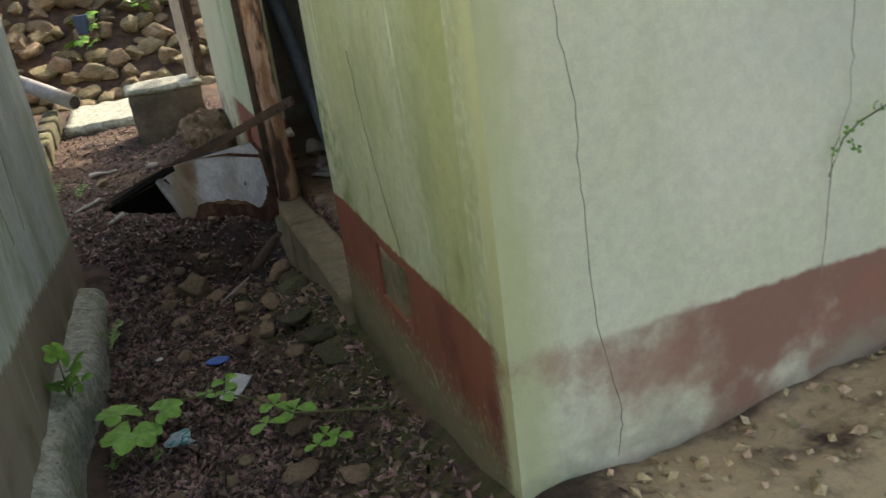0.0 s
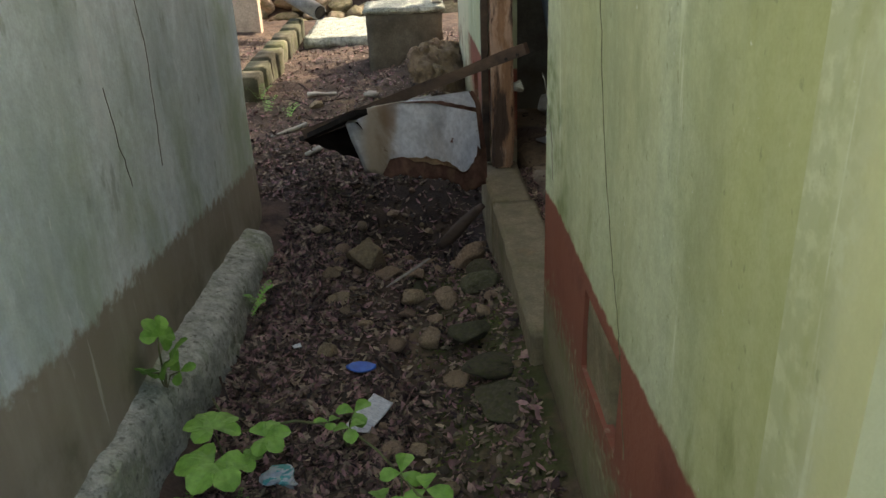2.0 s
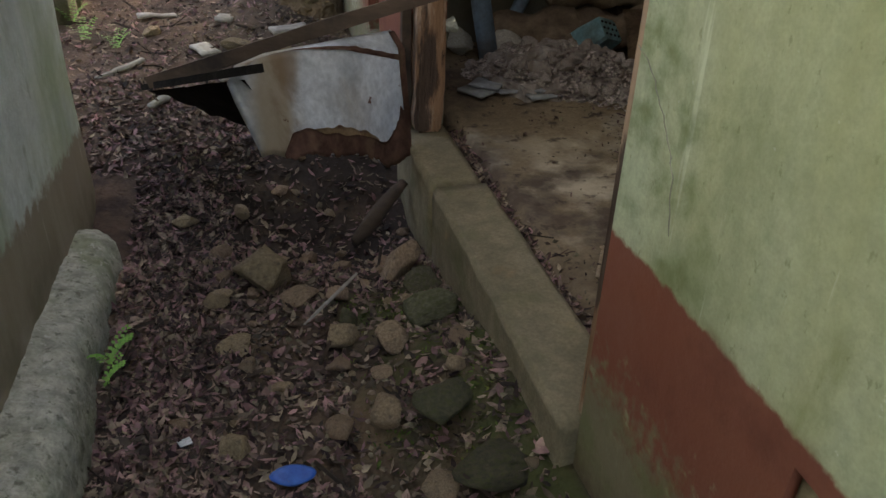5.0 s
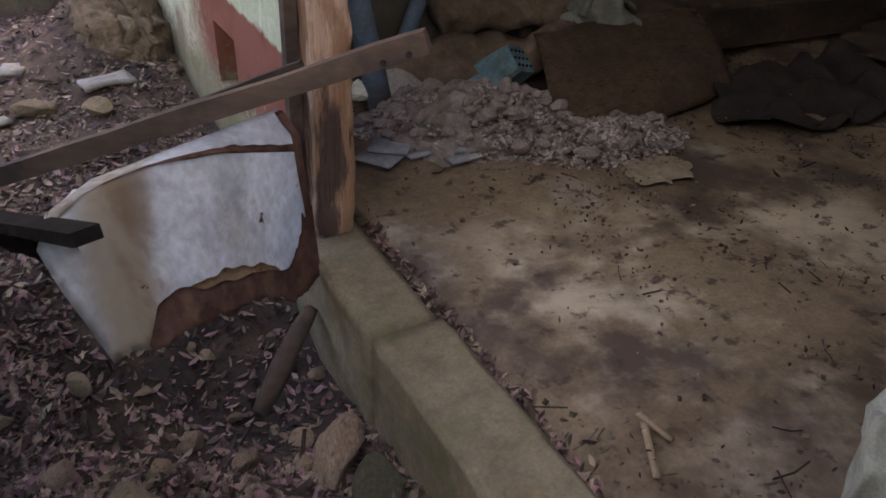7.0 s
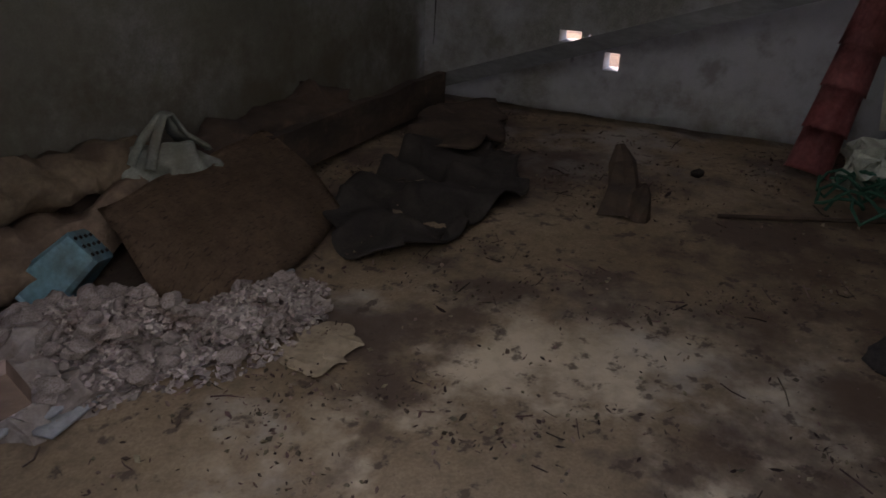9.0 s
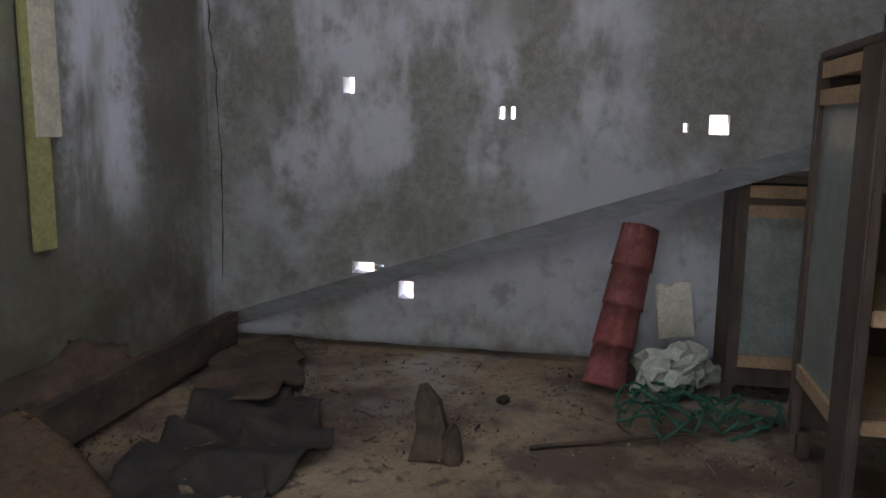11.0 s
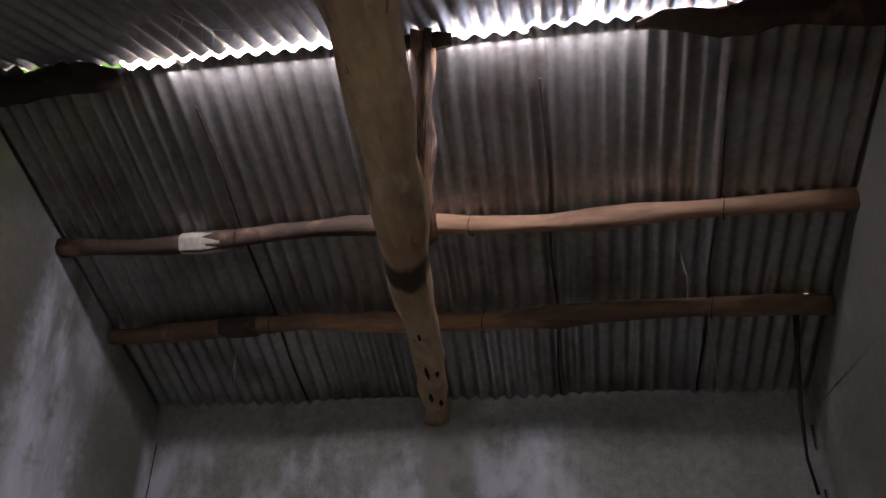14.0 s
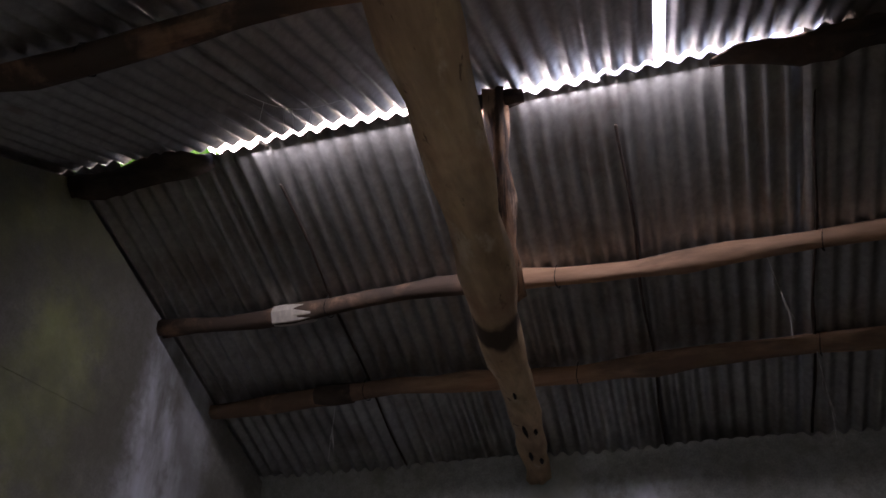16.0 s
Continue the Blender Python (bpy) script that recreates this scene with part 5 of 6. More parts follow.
for i, (x, y, a, ln, w) in enumerate([(-0.55, 4.55, 0.4, 0.2, 0.05), (-0.85, 4.35, 1.1, 0.22, 0.035), (-0.3, 5.05, 0.2, 0.18, 0.09), (-0.7, 5.0, 2.0, 0.14, 0.09), (-1.05, 4.7, 0.8, 0.25, 0.03), (-0.45, 4.25, 2.7, 0.16, 0.06), (-0.95, 5.6, 0.3, 0.2, 0.06), (-0.6, 5.35, 1.4, 0.15, 0.08), (-0.15, 4.15, 1.0, 0.12, 0.06)]):
    ob = solo("shard", crumple(rough_block(bmesh.new(), -ln / 2, ln / 2, -w / 2, w / 2, 0, 0.018, 0.04, 0.006, i, 0.003), 0.01, 12, i), shard_mat, "broken pale roofing shard on dead leaves", "shard", "shards on the soil")
    ob.matrix_world = pose(x, y, ground_z(x, y) + 0.004, 3 * math.sin(i), 4 * math.cos(i), math.degrees(a))

# ---- room: roof timbers ----
def log(name, label, pts, radii, material, wob=0.3, sides=14, category="beam"):
    return solo(name, tube(bmesh.new(), pts, radii, sides, wob), material, label, category)


beam_pts = [(0.135 + (FAR + 0.01 - 0.135) * i / 24, 2.875 + 0.385 * i / 24 + 0.005 * math.sin(i * 0.6), 2.70 - 0.008 * math.sin(i * 0.5)) for i in range(25)]
log("tie_beam", "rough peeled log beam across the room, burnt near a joint", beam_pts, [0.078 - 0.02 * i / 24 + 0.004 * math.sin(i * 1.9) for i in range(25)], beam_wood)
for x0, x1, dy in ((2.46, 2.56, 0.0), (2.84, 2.99, 0.0), (2.90, 2.96, -0.04), (3.19, 3.30, 0.005), (3.28, 3.36, -0.035)):
    yc = 2.875 + 0.385 * ((x0 + x1) / 2 - 0.135) / 3.61 + dy
    part("notch", tube(bmesh.new(), line((x0, yc - 0.005, 2.637), (x1, yc + 0.005, 2.637), 5), [0.003, 0.008, 0.009, 0.007, 0.003], 6, 0.4), black_gap, bpy.data.objects["tie_beam"], "dark worn notch")
log("king_post", "split orange-brown post from the beam to the ridge", line((2.0, 3.03, 2.74), (1.98, 3.05, 3.52), 10), [0.04, 0.042, 0.038, 0.04, 0.041, 0.038, 0.04, 0.042, 0.045, 0.05], post_wood, 0.5)


def purlin(label, x, drop, r, seed, bow, splice, wrap):
    ob = thing("purlin", label, "roof pole", "roof purlins")
    pts = [(x + 0.013 * math.sin(i * 0.75 + seed), SOUTH + (NORTH - SOUTH) * i / 20, roof_z(x) - drop + bow * math.sin(i * 0.55 + seed)) for i in range(21)]
    part("pole", tube(bmesh.new(), pts, [r + 0.006 * math.sin(i * 1.2 + seed) for i in range(21)], 14, 0.4), purlin_wood, ob, smooth=True)
    for k in splice:
        part("splice", tube(bmesh.new(), [tuple(Vector(pts[k]) + Vector((0, d, 0))) for d in (-0.09, 0, 0.09)], [r + 0.004, r + 0.009, r + 0.006], 12, 0.2), wrap, ob, "wrapped splice")
    for k in (3, 9, 15):
        c = Vector(pts[k])
        part("tie_wire", tube(bmesh.new(), [tuple(c + Vector((math.cos(a) * (r + 0.008), 0.006 * math.sin(2 * a), math.sin(a) * (r + 0.008)))) for a in [6.29 * q / 12 for q in range(13)]], [0.002] * 13, 5), black_gap, ob, "thin rusty tie wire")
    return ob


purlin("thin bowed pole purlin under the iron roof", 3.17, 0.055, 0.042, 0.0, 0.012, (16,), dark_wood)
purlin("knotty bowed pole purlin, charred on one half", 2.68, 0.055, 0.038, 1.4, 0.016, (16,), silver_wood)
purlin("thick pole purlin on the near roof slope", 1.11, 0.045, 0.036, 2.6, 0.006, (), dark_wood)
log("ridge_log", "blackened broken ridge log with a ragged end", [(RIDGE_X + 0.02, 4.16 + 0.1 * i, RIDGE_Z - 0.05 + 0.008 * math.sin(i)) for i in range(7)], [0.03, 0.05, 0.052, 0.05, 0.05, 0.05, 0.05], dark_wood, 0.6)
log("ridge_log", "rotten splintered ridge log with a frayed end", [(RIDGE_X + 0.015, 2.34 - 0.09 * i, RIDGE_Z - 0.045 + 0.012 * math.sin(i * 1.4)) for i in range(10)], [0.012, 0.03, 0.04, 0.045, 0.05, 0.05, 0.048, 0.05, 0.05, 0.05], dark_wood, 0.8)
log("ridge_cleat", "short dark cleat at the top of the post", line((1.985, 2.95, 3.50), (1.975, 3.15, 3.505), 5), [0.02, 0.03, 0.034, 0.03, 0.02], dark_wood, 0.5, category="cleat")
bm = tube(bmesh.new(), [(3.17, 1.67, 3.03), (3.2, 1.665, 2.93), (3.3, 1.66, 2.80), (3.5, 1.63, 2.62), (3.66, 1.60, 2.45), (3.70, 1.57, 2.3)], [0.012, 0.013, 0.01, 0.009, 0.008, 0.008], 6, 0.5)
solo("hanging_wire", bm, black_gap, "dark wire tied to the purlin, hanging down the wall", "wire")
# ---- room: things against the north wall ----
def bolster(name, p, q, r, material, label, category, flat=0.8):
    p, q = Vector(p), Vector(q)
    n = 30
    pts = [tuple(p.lerp(q, i / (n - 1)) + Vector((0, 0, 0.01 * math.sin(i * 0.9)))) for i in range(n)]
    rad = [r * (min(1, 0.72 + 3.6 * min(i, n - 1 - i) / (n - 1)) ** 0.5) * (1 + 0.06 * math.sin(i * 1.7)) for i in range(n)]
    return solo(name, tube(bmesh.new(), pts, rad, 16, 0.75, flat=flat), material, label, category)


bolster("old_log", (0.80, 4.56, 0.60), (1.50, 4.60, 0.58), 0.085, bolster_mat, "barkless brown log on the pile by the wall", "log")
bolster("old_log", (0.55, 4.52, 0.43), (1.45, 4.50, 0.44), 0.105, bolster_mat, "thick pale brown log on the floor by the wall", "log")
bolster("old_log", (1.55, 4.56, 0.48), (2.65, 4.62, 0.50), 0.12, dark_wood, "dark heavy log lying along the wall", "log")
bolster("old_log", (1.2, 4.62, 0.44), (1.9, 4.64, 0.44), 0.1, dark_wood, "dark log at the back of the pile", "log")
put_stone(0.62, 4.42, 0.12, 4, 0.8, 1.1, 0.4, z=FLOOR, material=shard_mat, label="pale rounded boulder on the floor by the pipes", group="boulders in the room")
put_stone(0.42, 4.55, 0.10, 6, 0.8, 1.1, 1.4, z=FLOOR, material=shard_mat, label="pale rounded boulder on the floor by the pipes", group="boulders in the room")
solo("leaning_pipe", tube(bmesh.new(), line((0.49, 4.33, 0.335), (0.24, 4.62, 1.9), 5), [0.042] * 5, 16), blue_pvc, "blue-grey plastic pipe leaning in the corner", "pipe")
solo("leaning_pipe", tube(bmesh.new(), line((0.55, 4.47, 0.34), (0.85, 4.70, 0.75), 5), [0.03] * 5, 12), blue_pvc, "short grey pipe leaning on the wall", "pipe")
bk = thing("plastic_basket", "pale teal plastic basket tipped on its side", "basket")
base_way = Vector((0.52, -0.50, 0.66)).normalized()
side_way = Vector((-0.60, -0.55, 0.45))
side_way = (side_way - base_way * side_way.dot(base_way)).normalized()
bk.matrix_world = Matrix.Translation((0.975, 4.38, 0.415)) @ Matrix((side_way, base_way.cross(side_way), -base_way)).transposed().to_4x4() @ Matrix.Diagonal((-1.0, 1.0, 1.0, 1))
bm = bmesh.new()
ring = []
for z, w in ((0.0, 0.068), (0.20, 0.092)):
    ring.append([bm.verts.new((w * c, w * 0.8 * d, z - 0.1)) for c, d in ((-1, -0.8), (-0.8, -1), (0.8, -1), (1, -0.8), (1, 0.8), (0.8, 1), (-0.8, 1), (-1, 0.8))])
for k in range(8):
    bm.faces.new([ring[0][k], ring[0][(k + 1) % 8], ring[1][(k + 1) % 8], ring[1][k]])
bm.faces.new(ring[0][::-1])
bmesh.ops.solidify(bm, geom=bm.faces[:], thickness=0.004)
part("tub", bm, teal_plastic, bk)
bm = bmesh.new()
top = [(0.096 * c, 0.078 * d, 0.1) for c, d in ((-1, -0.8), (-0.8, -1), (0.8, -1), (1, -0.8), (1, 0.8), (0.8, 1), (-0.8, 1), (-1, 0.8), (-1, -0.8))]
part("rim", tube(bm, top, [0.006] * 9, 6), teal_plastic, bk)
for i in range(4):
    for j in range(3):
        bm = tube(bmesh.new(), [(-0.05 + 0.033 * i, -0.03 + 0.03 * j, -0.1045), (-0.05 + 0.033 * i, -0.03 + 0.03 * j, -0.098)], [0.006, 0.006], 6)
        part("hole", bm, black_gap, bk)
bag = thing("plastic_bag", "crumpled greenish white plastic bag with raised handles", "bag")
bag.location = (1.48, 4.47, 0.555)
part("body", crumple(blob((0, 0, 0), (0.16, 0.10, 0.07), -0.4, 4, 0.3), 0.05, 13, 5), bag_mat, bag, smooth=True)
for k in (-1, 1):
    pts = [(-0.13, 0.04 * k, 0.03), (-0.08, 0.03 * k, 0.10), (-0.02, 0.01 * k, 0.165), (0.01, 0.012 * k, 0.17), (0.05, 0.03 * k, 0.10), (0.12, 0.05 * k, 0.04)]
    part("handle", tube(bmesh.new(), pts, [0.022, 0.02, 0.016, 0.018, 0.02, 0.026], 8, 0.6, flat=0.4), bag_mat, bag, smooth=True)
bm = bmesh.new()
vs = []
for i in range(21):
    u = i / 20
    row = []
    for j in range(15):
        v = j / 14
        lo = Vector((1.03, 4.0, 0.345)).lerp(Vector((1.85, 4.05, 0.345)), u)
        hi = Vector((1.09, 4.36, 0.56)).lerp(Vector((1.95, 4.48, 0.56)), u)
        p = lo.lerp(hi, v)
        if u < 0.2:
            p.y += 0.10 * ((0.2 - u) / 0.2) ** 2 * (1 - v)
        p.y -= 0.07 * math.sin(math.pi * min(1, u * 1.1)) * (1 - v)
        p.z += 0.045 * math.sin(math.pi * v) * (0.6 + 0.4 * u) + 0.012 * noise.noise(Vector((u * 5, v * 4, 1)))
        row.append(bm.verts.new(p))
    vs.append(row)
for i in range(20):
    for j in range(14):
        bm.faces.new([vs[i][j], vs[i + 1][j], vs[i + 1][j + 1], vs[i][j + 1]])
bmesh.ops.solidify(bm, geom=bm.faces[:], thickness=0.01)
solo("brown_mat", bm, mat_brown, "worn brown floor mat draped over the log pile", "mat")
heap = thing("lime_rubble_heap", "heap of pale grey lime rubble on the room floor", "rubble")
bm = bmesh.new()
bmesh.ops.create_icosphere(bm, subdivisions=5, radius=1.0, matrix=Matrix.LocRotScale((0.70, 4.12, 0.31), Euler((0, 0, -0.35)), (0.34, 0.21, 0.15)))
bmesh.ops.create_icosphere(bm, subdivisions=5, radius=1.0, matrix=Matrix.LocRotScale((1.06, 3.90, 0.31), Euler((0, 0, -0.3)), (0.28, 0.14, 0.055)))
part("mound", crumple(crumple(crumple(bm, 0.05, 8, 2), 0.035, 24, 3), 0.022, 60, 5), rubble_mat, heap)
rnd = random.Random(21)


def heap_spot(r):
    a, k = r.uniform(0, 6.28), r.random() ** 0.6
    if r.random() < 0.3:
        return 1.08 + 0.32 * k * math.cos(a), 3.87 + 0.18 * k * math.sin(a), FLOOR + 0.06 * max(0, 1 - k * k)
    return 0.72 + 0.38 * k * math.cos(a), 4.11 + 0.24 * k * math.sin(a) - 0.13 * k * math.cos(a), FLOOR + 0.155 * max(0, 1 - k * k)


for i in range(280):
    x, y, z = heap_spot(rnd)
    put_stone(x, y, 0.008 + 0.03 * rnd.random() ** 2.5, i, 0.7, 1.2, i * 0.7, z=z, material=rubble_mat, parent=heap, sink=0.4, name="lump")
scatter("lime_crumbs", 5200, heap_spot, pebble_shape, (0.004, 0.018), rubble_mat, "pale crumbs of lime plaster over the rubble heap", "rubble", 31)
for i, (x, y, a, ln, w, z) in enumerate([(0.60, 3.93, 12, 0.17, 0.05, 0), (0.62, 3.97, 4, 0.15, 0.06, 0.014), (0.36, 4.04, 40, 0.16, 0.12, 0), (0.40, 4.07, 55, 0.14, 0.12, 0.014), (0.47, 4.0, 10, 0.10, 0.03, 0), (1.33, 3.93, 24, 0.16, 0.04, 0)]):
    ob = solo("tile_shard", rough_block(bmesh.new(), -ln / 2, ln / 2, -w / 2, w / 2, 0, 0.012, 0.06, 0.002, i, 0.002), slate_mat, "grey broken tile strip lying on the floor", "tile", "tile shards on the floor")
    ob.matrix_world = pose(x, y, FLOOR + 0.008 + z, 2 * math.sin(i), 3, a)
flake = crumple(blob((1.10, 3.63, 0), (0.125, 0.085, 0.02), 0.3, 5), 0.05, 17, 3)
for v in flake.verts:
    v.co.z = FLOOR + 0.004 + 0.22 * v.co.z + 0.003 * noise.noise(v.co * 40)
solo("mortar_flake", flake, surface("tan_mortar", (0.30, 0.24, 0.165), (0.38, 0.31, 0.22), 8, 1, 60, 0.4), "flat ragged tan flake of mortar on the floor", "mortar")
sack_bm = box(bmesh.new(), -0.13, 0.13, -0.08, 0.08, -0.11, 0.11)
bmesh.ops.subdivide_edges(sack_bm, edges=sack_bm.edges[:], cuts=9, use_grid_fill=True)
sk = thing("white_sack", "crumpled dirty white woven sack inside the doorway", "sack")
part("body", crumple(crumple(sack_bm, 0.05, 9, 6), 0.012, 34, 2), sack_mat, sk, smooth=True)
mouth = scrap(0.20, 0.11, 0.05, 12, 9, 14, thick=0.004)
bmesh.ops.translate(mouth, verts=mouth.verts, vec=(0.02, 0.0, 0.115))
part("folded_mouth", mouth, sack_mat, sk, "folded mouth", smooth=True)
sk.matrix_world = pose(0.52, 2.40, 0.425, 0, 0, 25)
for i, (x, y, a, ln) in enumerate([(0.285, 2.72, 60, 0.13), (0.33, 2.76, 100, 0.08)]):
    ob = solo("wood_splinter", plank(bmesh.new(), (-ln / 2, 0, 0.008), (ln / 2, 0, 0.012), 0.004, 0.013, i, 7), tan_wood, "pale splinter of wood on the dusty floor", "splinter", "splinters")
    ob.matrix_world = pose(x, y, FLOOR + 0.003, 0, 0, a)
sheet_bm = scrap(1.25, 0.6, 0.10, 6, 8, 34, True, thick=0.006)
ob = solo("black_cloth", sheet_bm, black_film, "black crumpled cloth on the floor by the logs", "cloth")
ob.matrix_world = pose(2.22, 3.9, 0.368, 0, 0, 10)
solo("old_board", plank(bmesh.new(), (1.9, 4.42, 0.47), (3.5, 4.52, 0.42), 0.17, 0.05, 30), dark_wood, "brown wooden board resting against the logs", "board", smooth=False)
ob = solo("brown_mat", scrap(0.9, 0.42, 0.07, 5, 14, 26, True, thick=0.012), dark_mat, "stained dark brown mat on the floor by the far wall", "mat")
ob.matrix_world = pose(3.0, 4.16, 0.40, 3, 0, 12)
stump = thing("broken_stump", "dark splintered stump of wood standing on the floor", "stump")
part("wood", tube(bmesh.new(), [(2.42, 3.22, 0.32), (2.45, 3.24, 0.42), (2.48, 3.26, 0.50), (2.50, 3.28, 0.56)], [0.075, 0.06, 0.045, 0.012], 9, 0.9), dark_wood, stump)
part("splinter", tube(bmesh.new(), [(2.38, 3.16, 0.33), (2.37, 3.15, 0.43), (2.365, 3.14, 0.47)], [0.04, 0.035, 0.01], 7, 0.9), dark_wood, stump)
solo("long_stick", tube(bmesh.new(), line((2.53, 2.9, 0.345), (2.95, 2.0, 0.35), 8), [0.008] * 8, 6, 0.3), dark_wood, "long thin dark stick on the floor", "stick")
put_stone(3.0, 3.05, 0.04, 3, 0.6, 1.3, 0.2, z=FLOOR, material=black_film, label="small dark lump on the floor", group="lumps on the floor")
put_stone(1.75, 2.35, 0.09, 5, 0.4, 1.3, 0.2, z=FLOOR, material=black_film, label="dark lump of soot on the floor", group="lumps on the floor")

# ---- room: far wall and cupboards ----
solo("leaning_board", plank(bmesh.new(), (3.64, 4.58, 0.43), (3.12, 1.80, 1.405), 0.075, 0.06, 40, 12), grey_board, "long grey board leaning aslant across the far wall", "board", smooth=False)
tiles = thing("ridge_tile_stack", "stack of dull red half-round ridge tiles leaning on the wall", "roof tiles")
lo, hi = Vector((3.28, 2.655, 0.335)), Vector((3.52, 2.525, 1.0))
d = (hi - lo).normalized()
side = d.cross(Vector((1, 0, 0.3))).normalized()
face = side.cross(d).normalized()
if face.x > 0:
    face = -face
for k in range(4):
    bm = bmesh.new()
    a0, a1 = lo + d * (0.178 * k), lo + d * (0.178 * k + 0.198)
    rows = []
    for c, r in ((a0, 0.092 + 0.004), (a0 + d * 0.02, 0.092), (a1, 0.084)):
        c = c + face * 0.006 * k
        rows.append([bm.verts.new(c + side * math.cos(t) * r + face * (math.sin(t) * r * 0.75 + (0.012 if abs(t - 1.57) < 0.3 else 0))) for t in [math.pi * q / 14 for q in range(15)]])
    for r0, r1 in zip(rows, rows[1:]):
        for q in range(14):
            bm.faces.new([r0[q], r0[q + 1], r1[q + 1], r1[q]])
    bmesh.ops.solidify(bm, geom=bm.faces[:], thickness=0.01)
    part("tile", bm, red_tile, tiles, smooth=True)


def framed_side(parent, p, u, w, z0, z1, out, rail=0.05, panel_from=0.16, panel_to=0.90):
    """A framed panel: two stiles, three rails and a grey-green board, along u from p, facing out."""
    p, u, out = Vector(p), Vector(u), Vector(out)

    def slab(a0, a1, b0, b1, t0, t1):
        bm = bmesh.new()
        pts = [p + u * a + out * t + Vector((0, 0, b)) for t in (t0, t1) for a, b in ((a0, b0), (a1, b0), (a1, b1), (a0, b1))]
        v = [bm.verts.new(q) for q in pts]
        for f in ((0, 1, 2, 3), (4, 5, 6, 7), (0, 1, 5, 4), (1, 2, 6, 5), (2, 3, 7, 6), (3, 0, 4, 7)):
            bm.faces.new([v[i] for i in f])
        bmesh.ops.recalc_face_normals(bm, faces=bm.faces)
        return bm
    h = z1 - z0
    part("stile", slab(0, rail, z0, z1, 0, 0.03), cupboard_wood, parent)
    part("stile", slab(w - rail, w, z0, z1, 0, 0.03), cupboard_wood, parent)
    for b in (z1 - 0.06, z0 + h * panel_to - 0.02, z0 + h * panel_from):
        part("rail", slab(rail, w - rail, b, b + 0.05, 0, 0.027), trim_wood, parent, "light brown rail")
    part("panel", slab(rail, w - rail, z0 + h * panel_from, z0 + h * panel_to, 0.004, 0.014), panel_mat, parent, "dull grey-green panel")


cup = thing("tall_cupboard", "tall dark wooden cupboard, open shelves, grey-green side panel", "cupboard")
X0, X1, Y0, Y1, ZT = 2.08, 2.74, 1.56, 1.985, 1.69
framed_side(cup, (X1, Y1, 0), (-1, 0, 0), X1 - X0, 0.42, ZT, (0, 1, 0))
part("back", box(bmesh.new(), X1, X1 + 0.02, Y0, Y1, 0.42, ZT), cupboard_wood, cup)
part("side_panel", box(bmesh.new(), X0, X1, Y0 - 0.02, Y0, 0.42, ZT), cupboard_wood, cup)
part("top", box(bmesh.new(), X0 - 0.02, X1 + 0.03, Y0 - 0.03, Y1 + 0.02, ZT, ZT + 0.03, bevel=0.006), cupboard_wood, cup)
for z in (1.64, 1.31, 0.96, 0.66):
    part("shelf", box(bmesh.new(), X0 + 0.005, X1, Y0, Y1 - 0.005, z, z + 0.045, bevel=0.004), trim_wood, cup, "light brown shelf edge")
part("front_post", box(bmesh.new(), X0 - 0.01, X0 + 0.17, Y1 + 0.002, Y1 + 0.034, FLOOR, ZT, bevel=0.006), cupboard_wood, cup)
part("front_post", box(bmesh.new(), X0 - 0.02, X0 + 0.03, Y0 - 0.03, Y0 + 0.02, FLOOR, ZT, bevel=0.006), cupboard_wood, cup)
for y in (Y0 - 0.005, Y1 - 0.02):
    part("leg", box(bmesh.new(), X1 - 0.05, X1, y - 0.02, y + 0.02, FLOOR, 0.43, bevel=0.004), cupboard_wood, cup)
hook = solo("white_wire_loop", tube(bmesh.new(), [(2.12, 1.93, 1.02), (2.12, 1.88, 1.03), (2.12, 1.85, 1.08), (2.12, 1.88, 1.11), (2.12, 1.90, 1.14)], [0.01] * 5, 8), cream_board, "pale bent plastic loop on a cupboard shelf", "loop")
cab = thing("low_cabinet", "low dark wooden cabinet with a grey-green framed door", "cabinet")
framed_side(cab, (3.26, 1.72, 0), (0, 1, 0), 0.44, 0.40, 1.25, (-1, 0, 0), 0.045, 0.1, 0.86)
part("carcass", box(bmesh.new(), 3.26, 3.62, 1.72, 2.16, 0.40, 1.24), cupboard_wood, cab)
part("top", box(bmesh.new(), 3.22, 3.63, 1.69, 2.19, 1.25, 1.28, bevel=0.005), cupboard_wood, cab)
for x in (3.25, 3.58):
    for y in (1.74, 2.15):
        part("leg", box(bmesh.new(), x - 0.02, x + 0.02, y - 0.02, y + 0.02, FLOOR, 0.41), cupboard_wood, cab)
bm = bmesh.new()
bmesh.ops.create_icosphere(bm, subdivisions=4, radius=1.0, matrix=Matrix.LocRotScale((3.36, 2.36, 0.41), None, (0.17, 0.15, 0.10)))
solo("white_sack", crumple(crumple(bm, 0.12, 8, 4), 0.05, 22, 2), sack_mat, "crumpled white plastic sack by the cabinet", "sack", smooth=False)
solo("cardboard_piece", plank(bmesh.new(), (3.66, 2.42, 0.60), (3.66, 2.26, 0.62), 0.26, 0.02, 50, 6), cream_board, "tan piece of cardboard leaning on the wall", "cardboard", smooth=False)
net = thing("green_rope_tangle", "tangle of dark green rope on the floor", "rope")
rnd = random.Random(5)
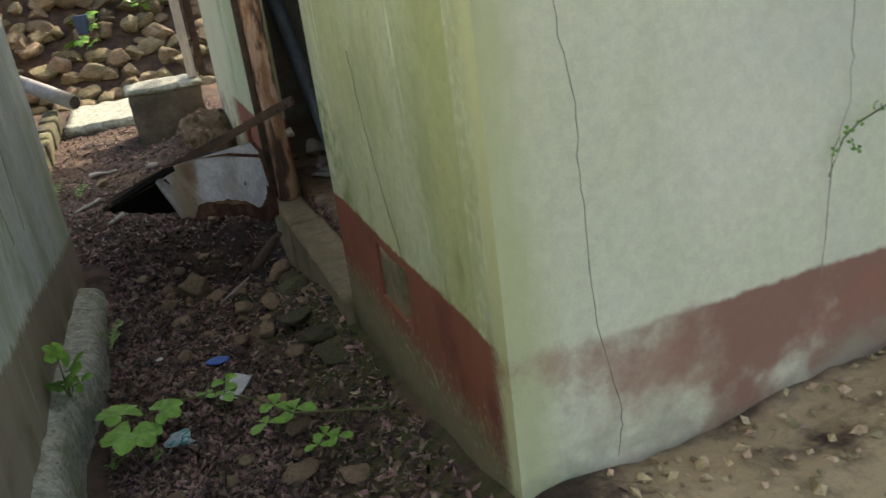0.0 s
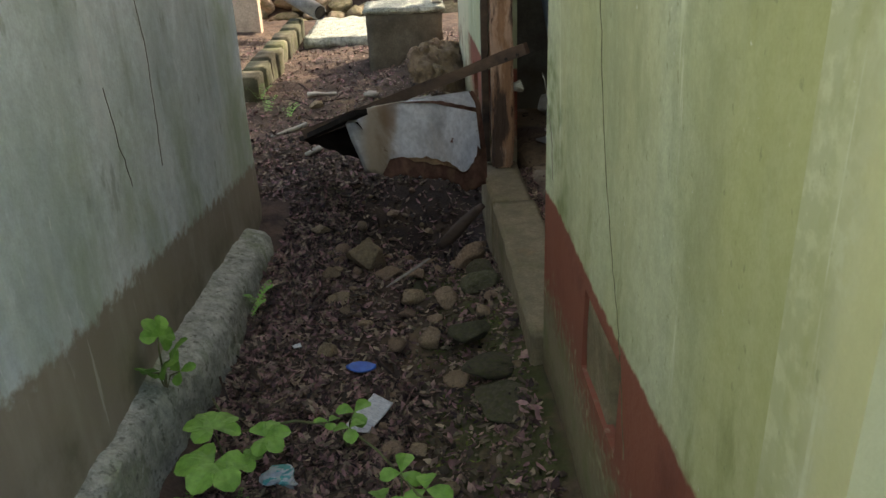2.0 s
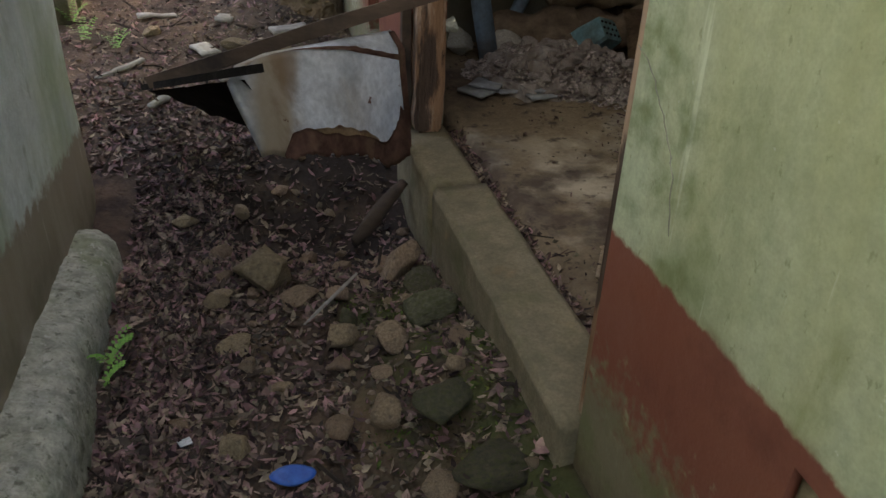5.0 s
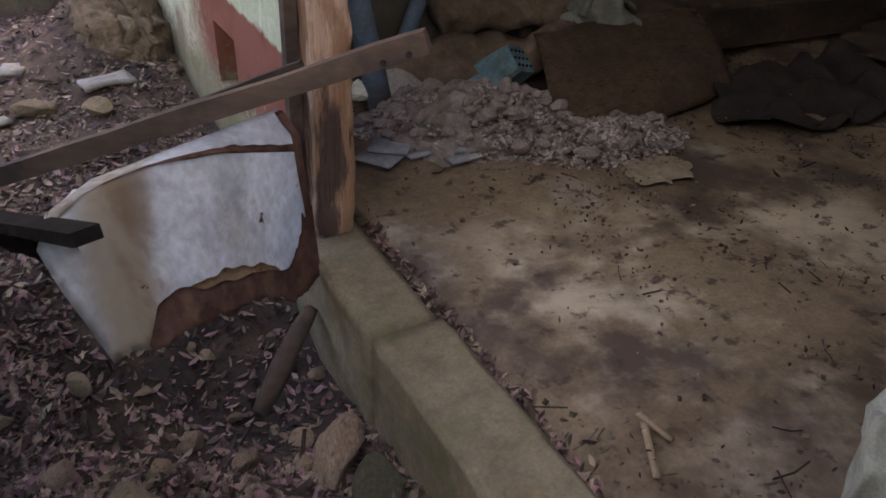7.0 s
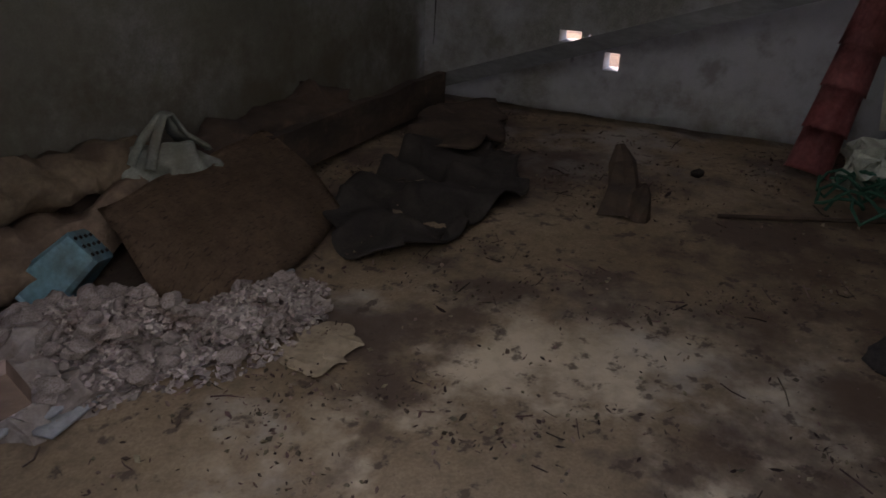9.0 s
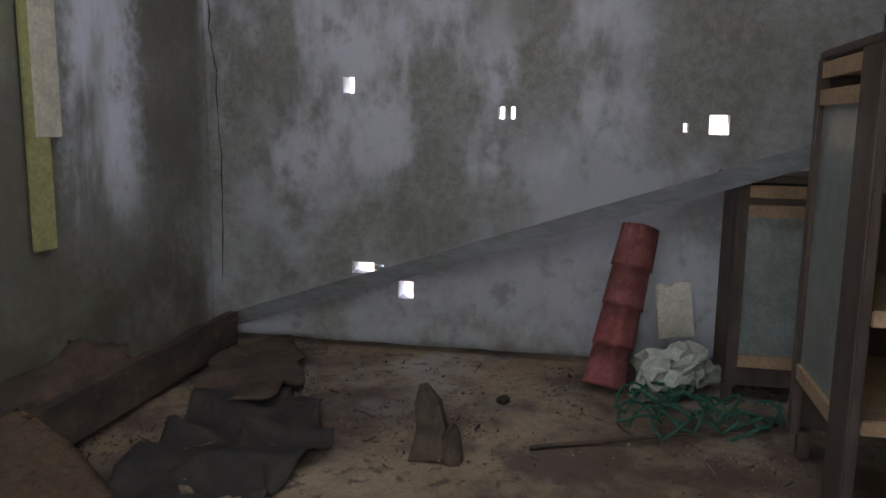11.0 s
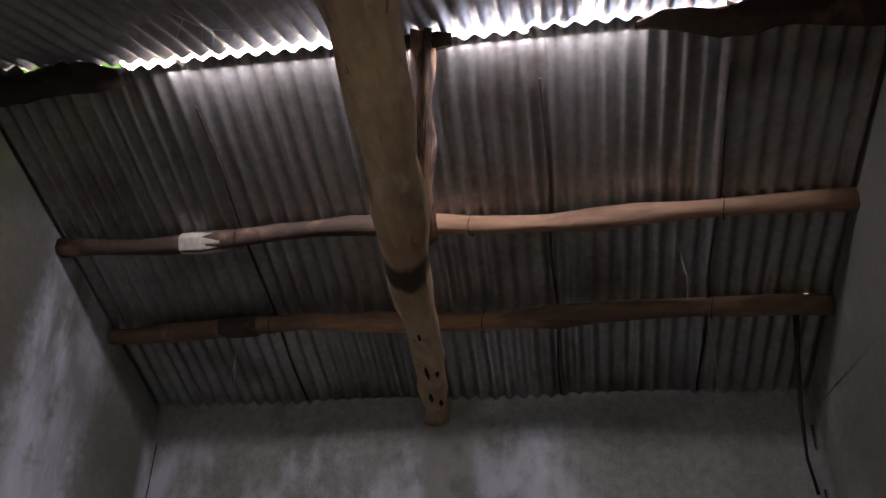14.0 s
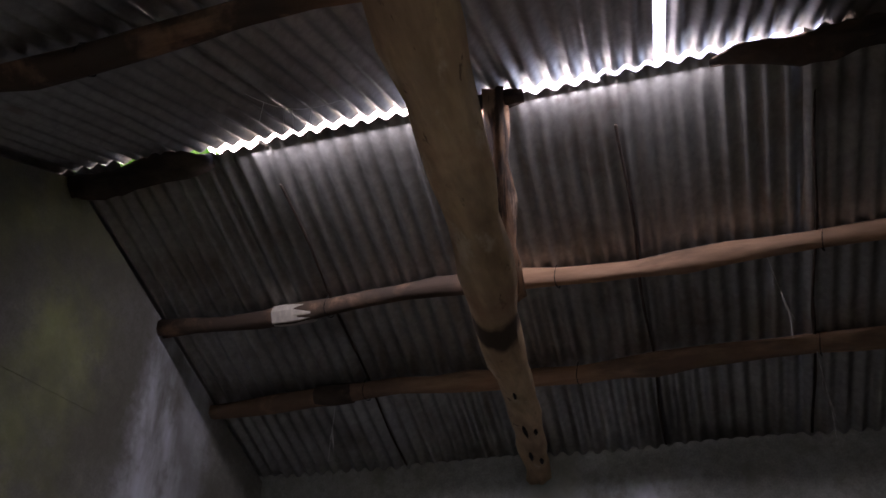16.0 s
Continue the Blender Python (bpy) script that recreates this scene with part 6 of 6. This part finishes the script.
for k in range(14):
    c = Vector((rnd.uniform(2.75, 3.2), rnd.uniform(2.12, 2.5), 0.36))
    pts = []
    a = rnd.uniform(0, 6)
    for i in range(12):
        a += rnd.uniform(0.2, 0.9)
        c = c + Vector((math.cos(a) * 0.05, math.sin(a) * 0.05, 0))
        pts.append((c.x, min(c.y, 2.6), 0.345 + 0.07 * abs(math.sin(i * 0.7 + k))))
    part("strand", tube(bmesh.new(), pts, [0.007] * 12, 5), net_mat, net)
strip = thing("hanging_strip", "cream and olive board strips fixed to the wall", "board")
part("upper_board", box(bmesh.new(), 2.42, 2.56, NORTH - 0.035, NORTH - 0.013, 1.40, 2.2, bevel=0.004), cream_board, strip, "cream board")
part("lower_board", box(bmesh.new(), 2.38, 2.50, NORTH - 0.03, NORTH - 0.013, 0.98, 2.1, bevel=0.004), olive_board, strip, "olive board")

# ---- cobwebs under the roof ----
def cobweb(p, q, sag, label):
    """A slack dusty strand between two points with short threads hanging from it."""
    ob = thing("cobweb", label, "cobweb", "cobwebs under the roof")
    p, q = Vector(p), Vector(q)
    pts = [tuple(p.lerp(q, i / 10) - Vector((0, 0, sag * math.sin(math.pi * i / 10)))) for i in range(11)]
    part("strand", tube(bmesh.new(), pts, [0.0011] * 11, 4), web_mat, ob)
    for i in (2, 4, 5, 7):
        a = Vector(pts[i])
        part("thread", tube(bmesh.new(), [tuple(a), tuple(a + Vector((0.008, 0.012 * math.sin(i), -0.05 - 0.01 * i)))], [0.001, 0.0006], 4), web_mat, ob)


cobweb((1.55, 3.75, 3.33), (1.75, 3.52, 3.42), 0.05, "dusty grey cobweb hanging under the near roof slope")
cobweb((3.17, 4.10, 2.95), (3.40, 4.22, 2.86), 0.06, "dusty grey cobweb between the purlin and the sheets")
cobweb((3.17, 2.02, 2.95), (3.55, 1.95, 2.78), 0.05, "dusty grey cobweb between the purlin and the sheets")
cobweb((2.68, 2.2, 3.17), (3.0, 2.1, 3.02), 0.05, "dusty grey cobweb between the two purlins")
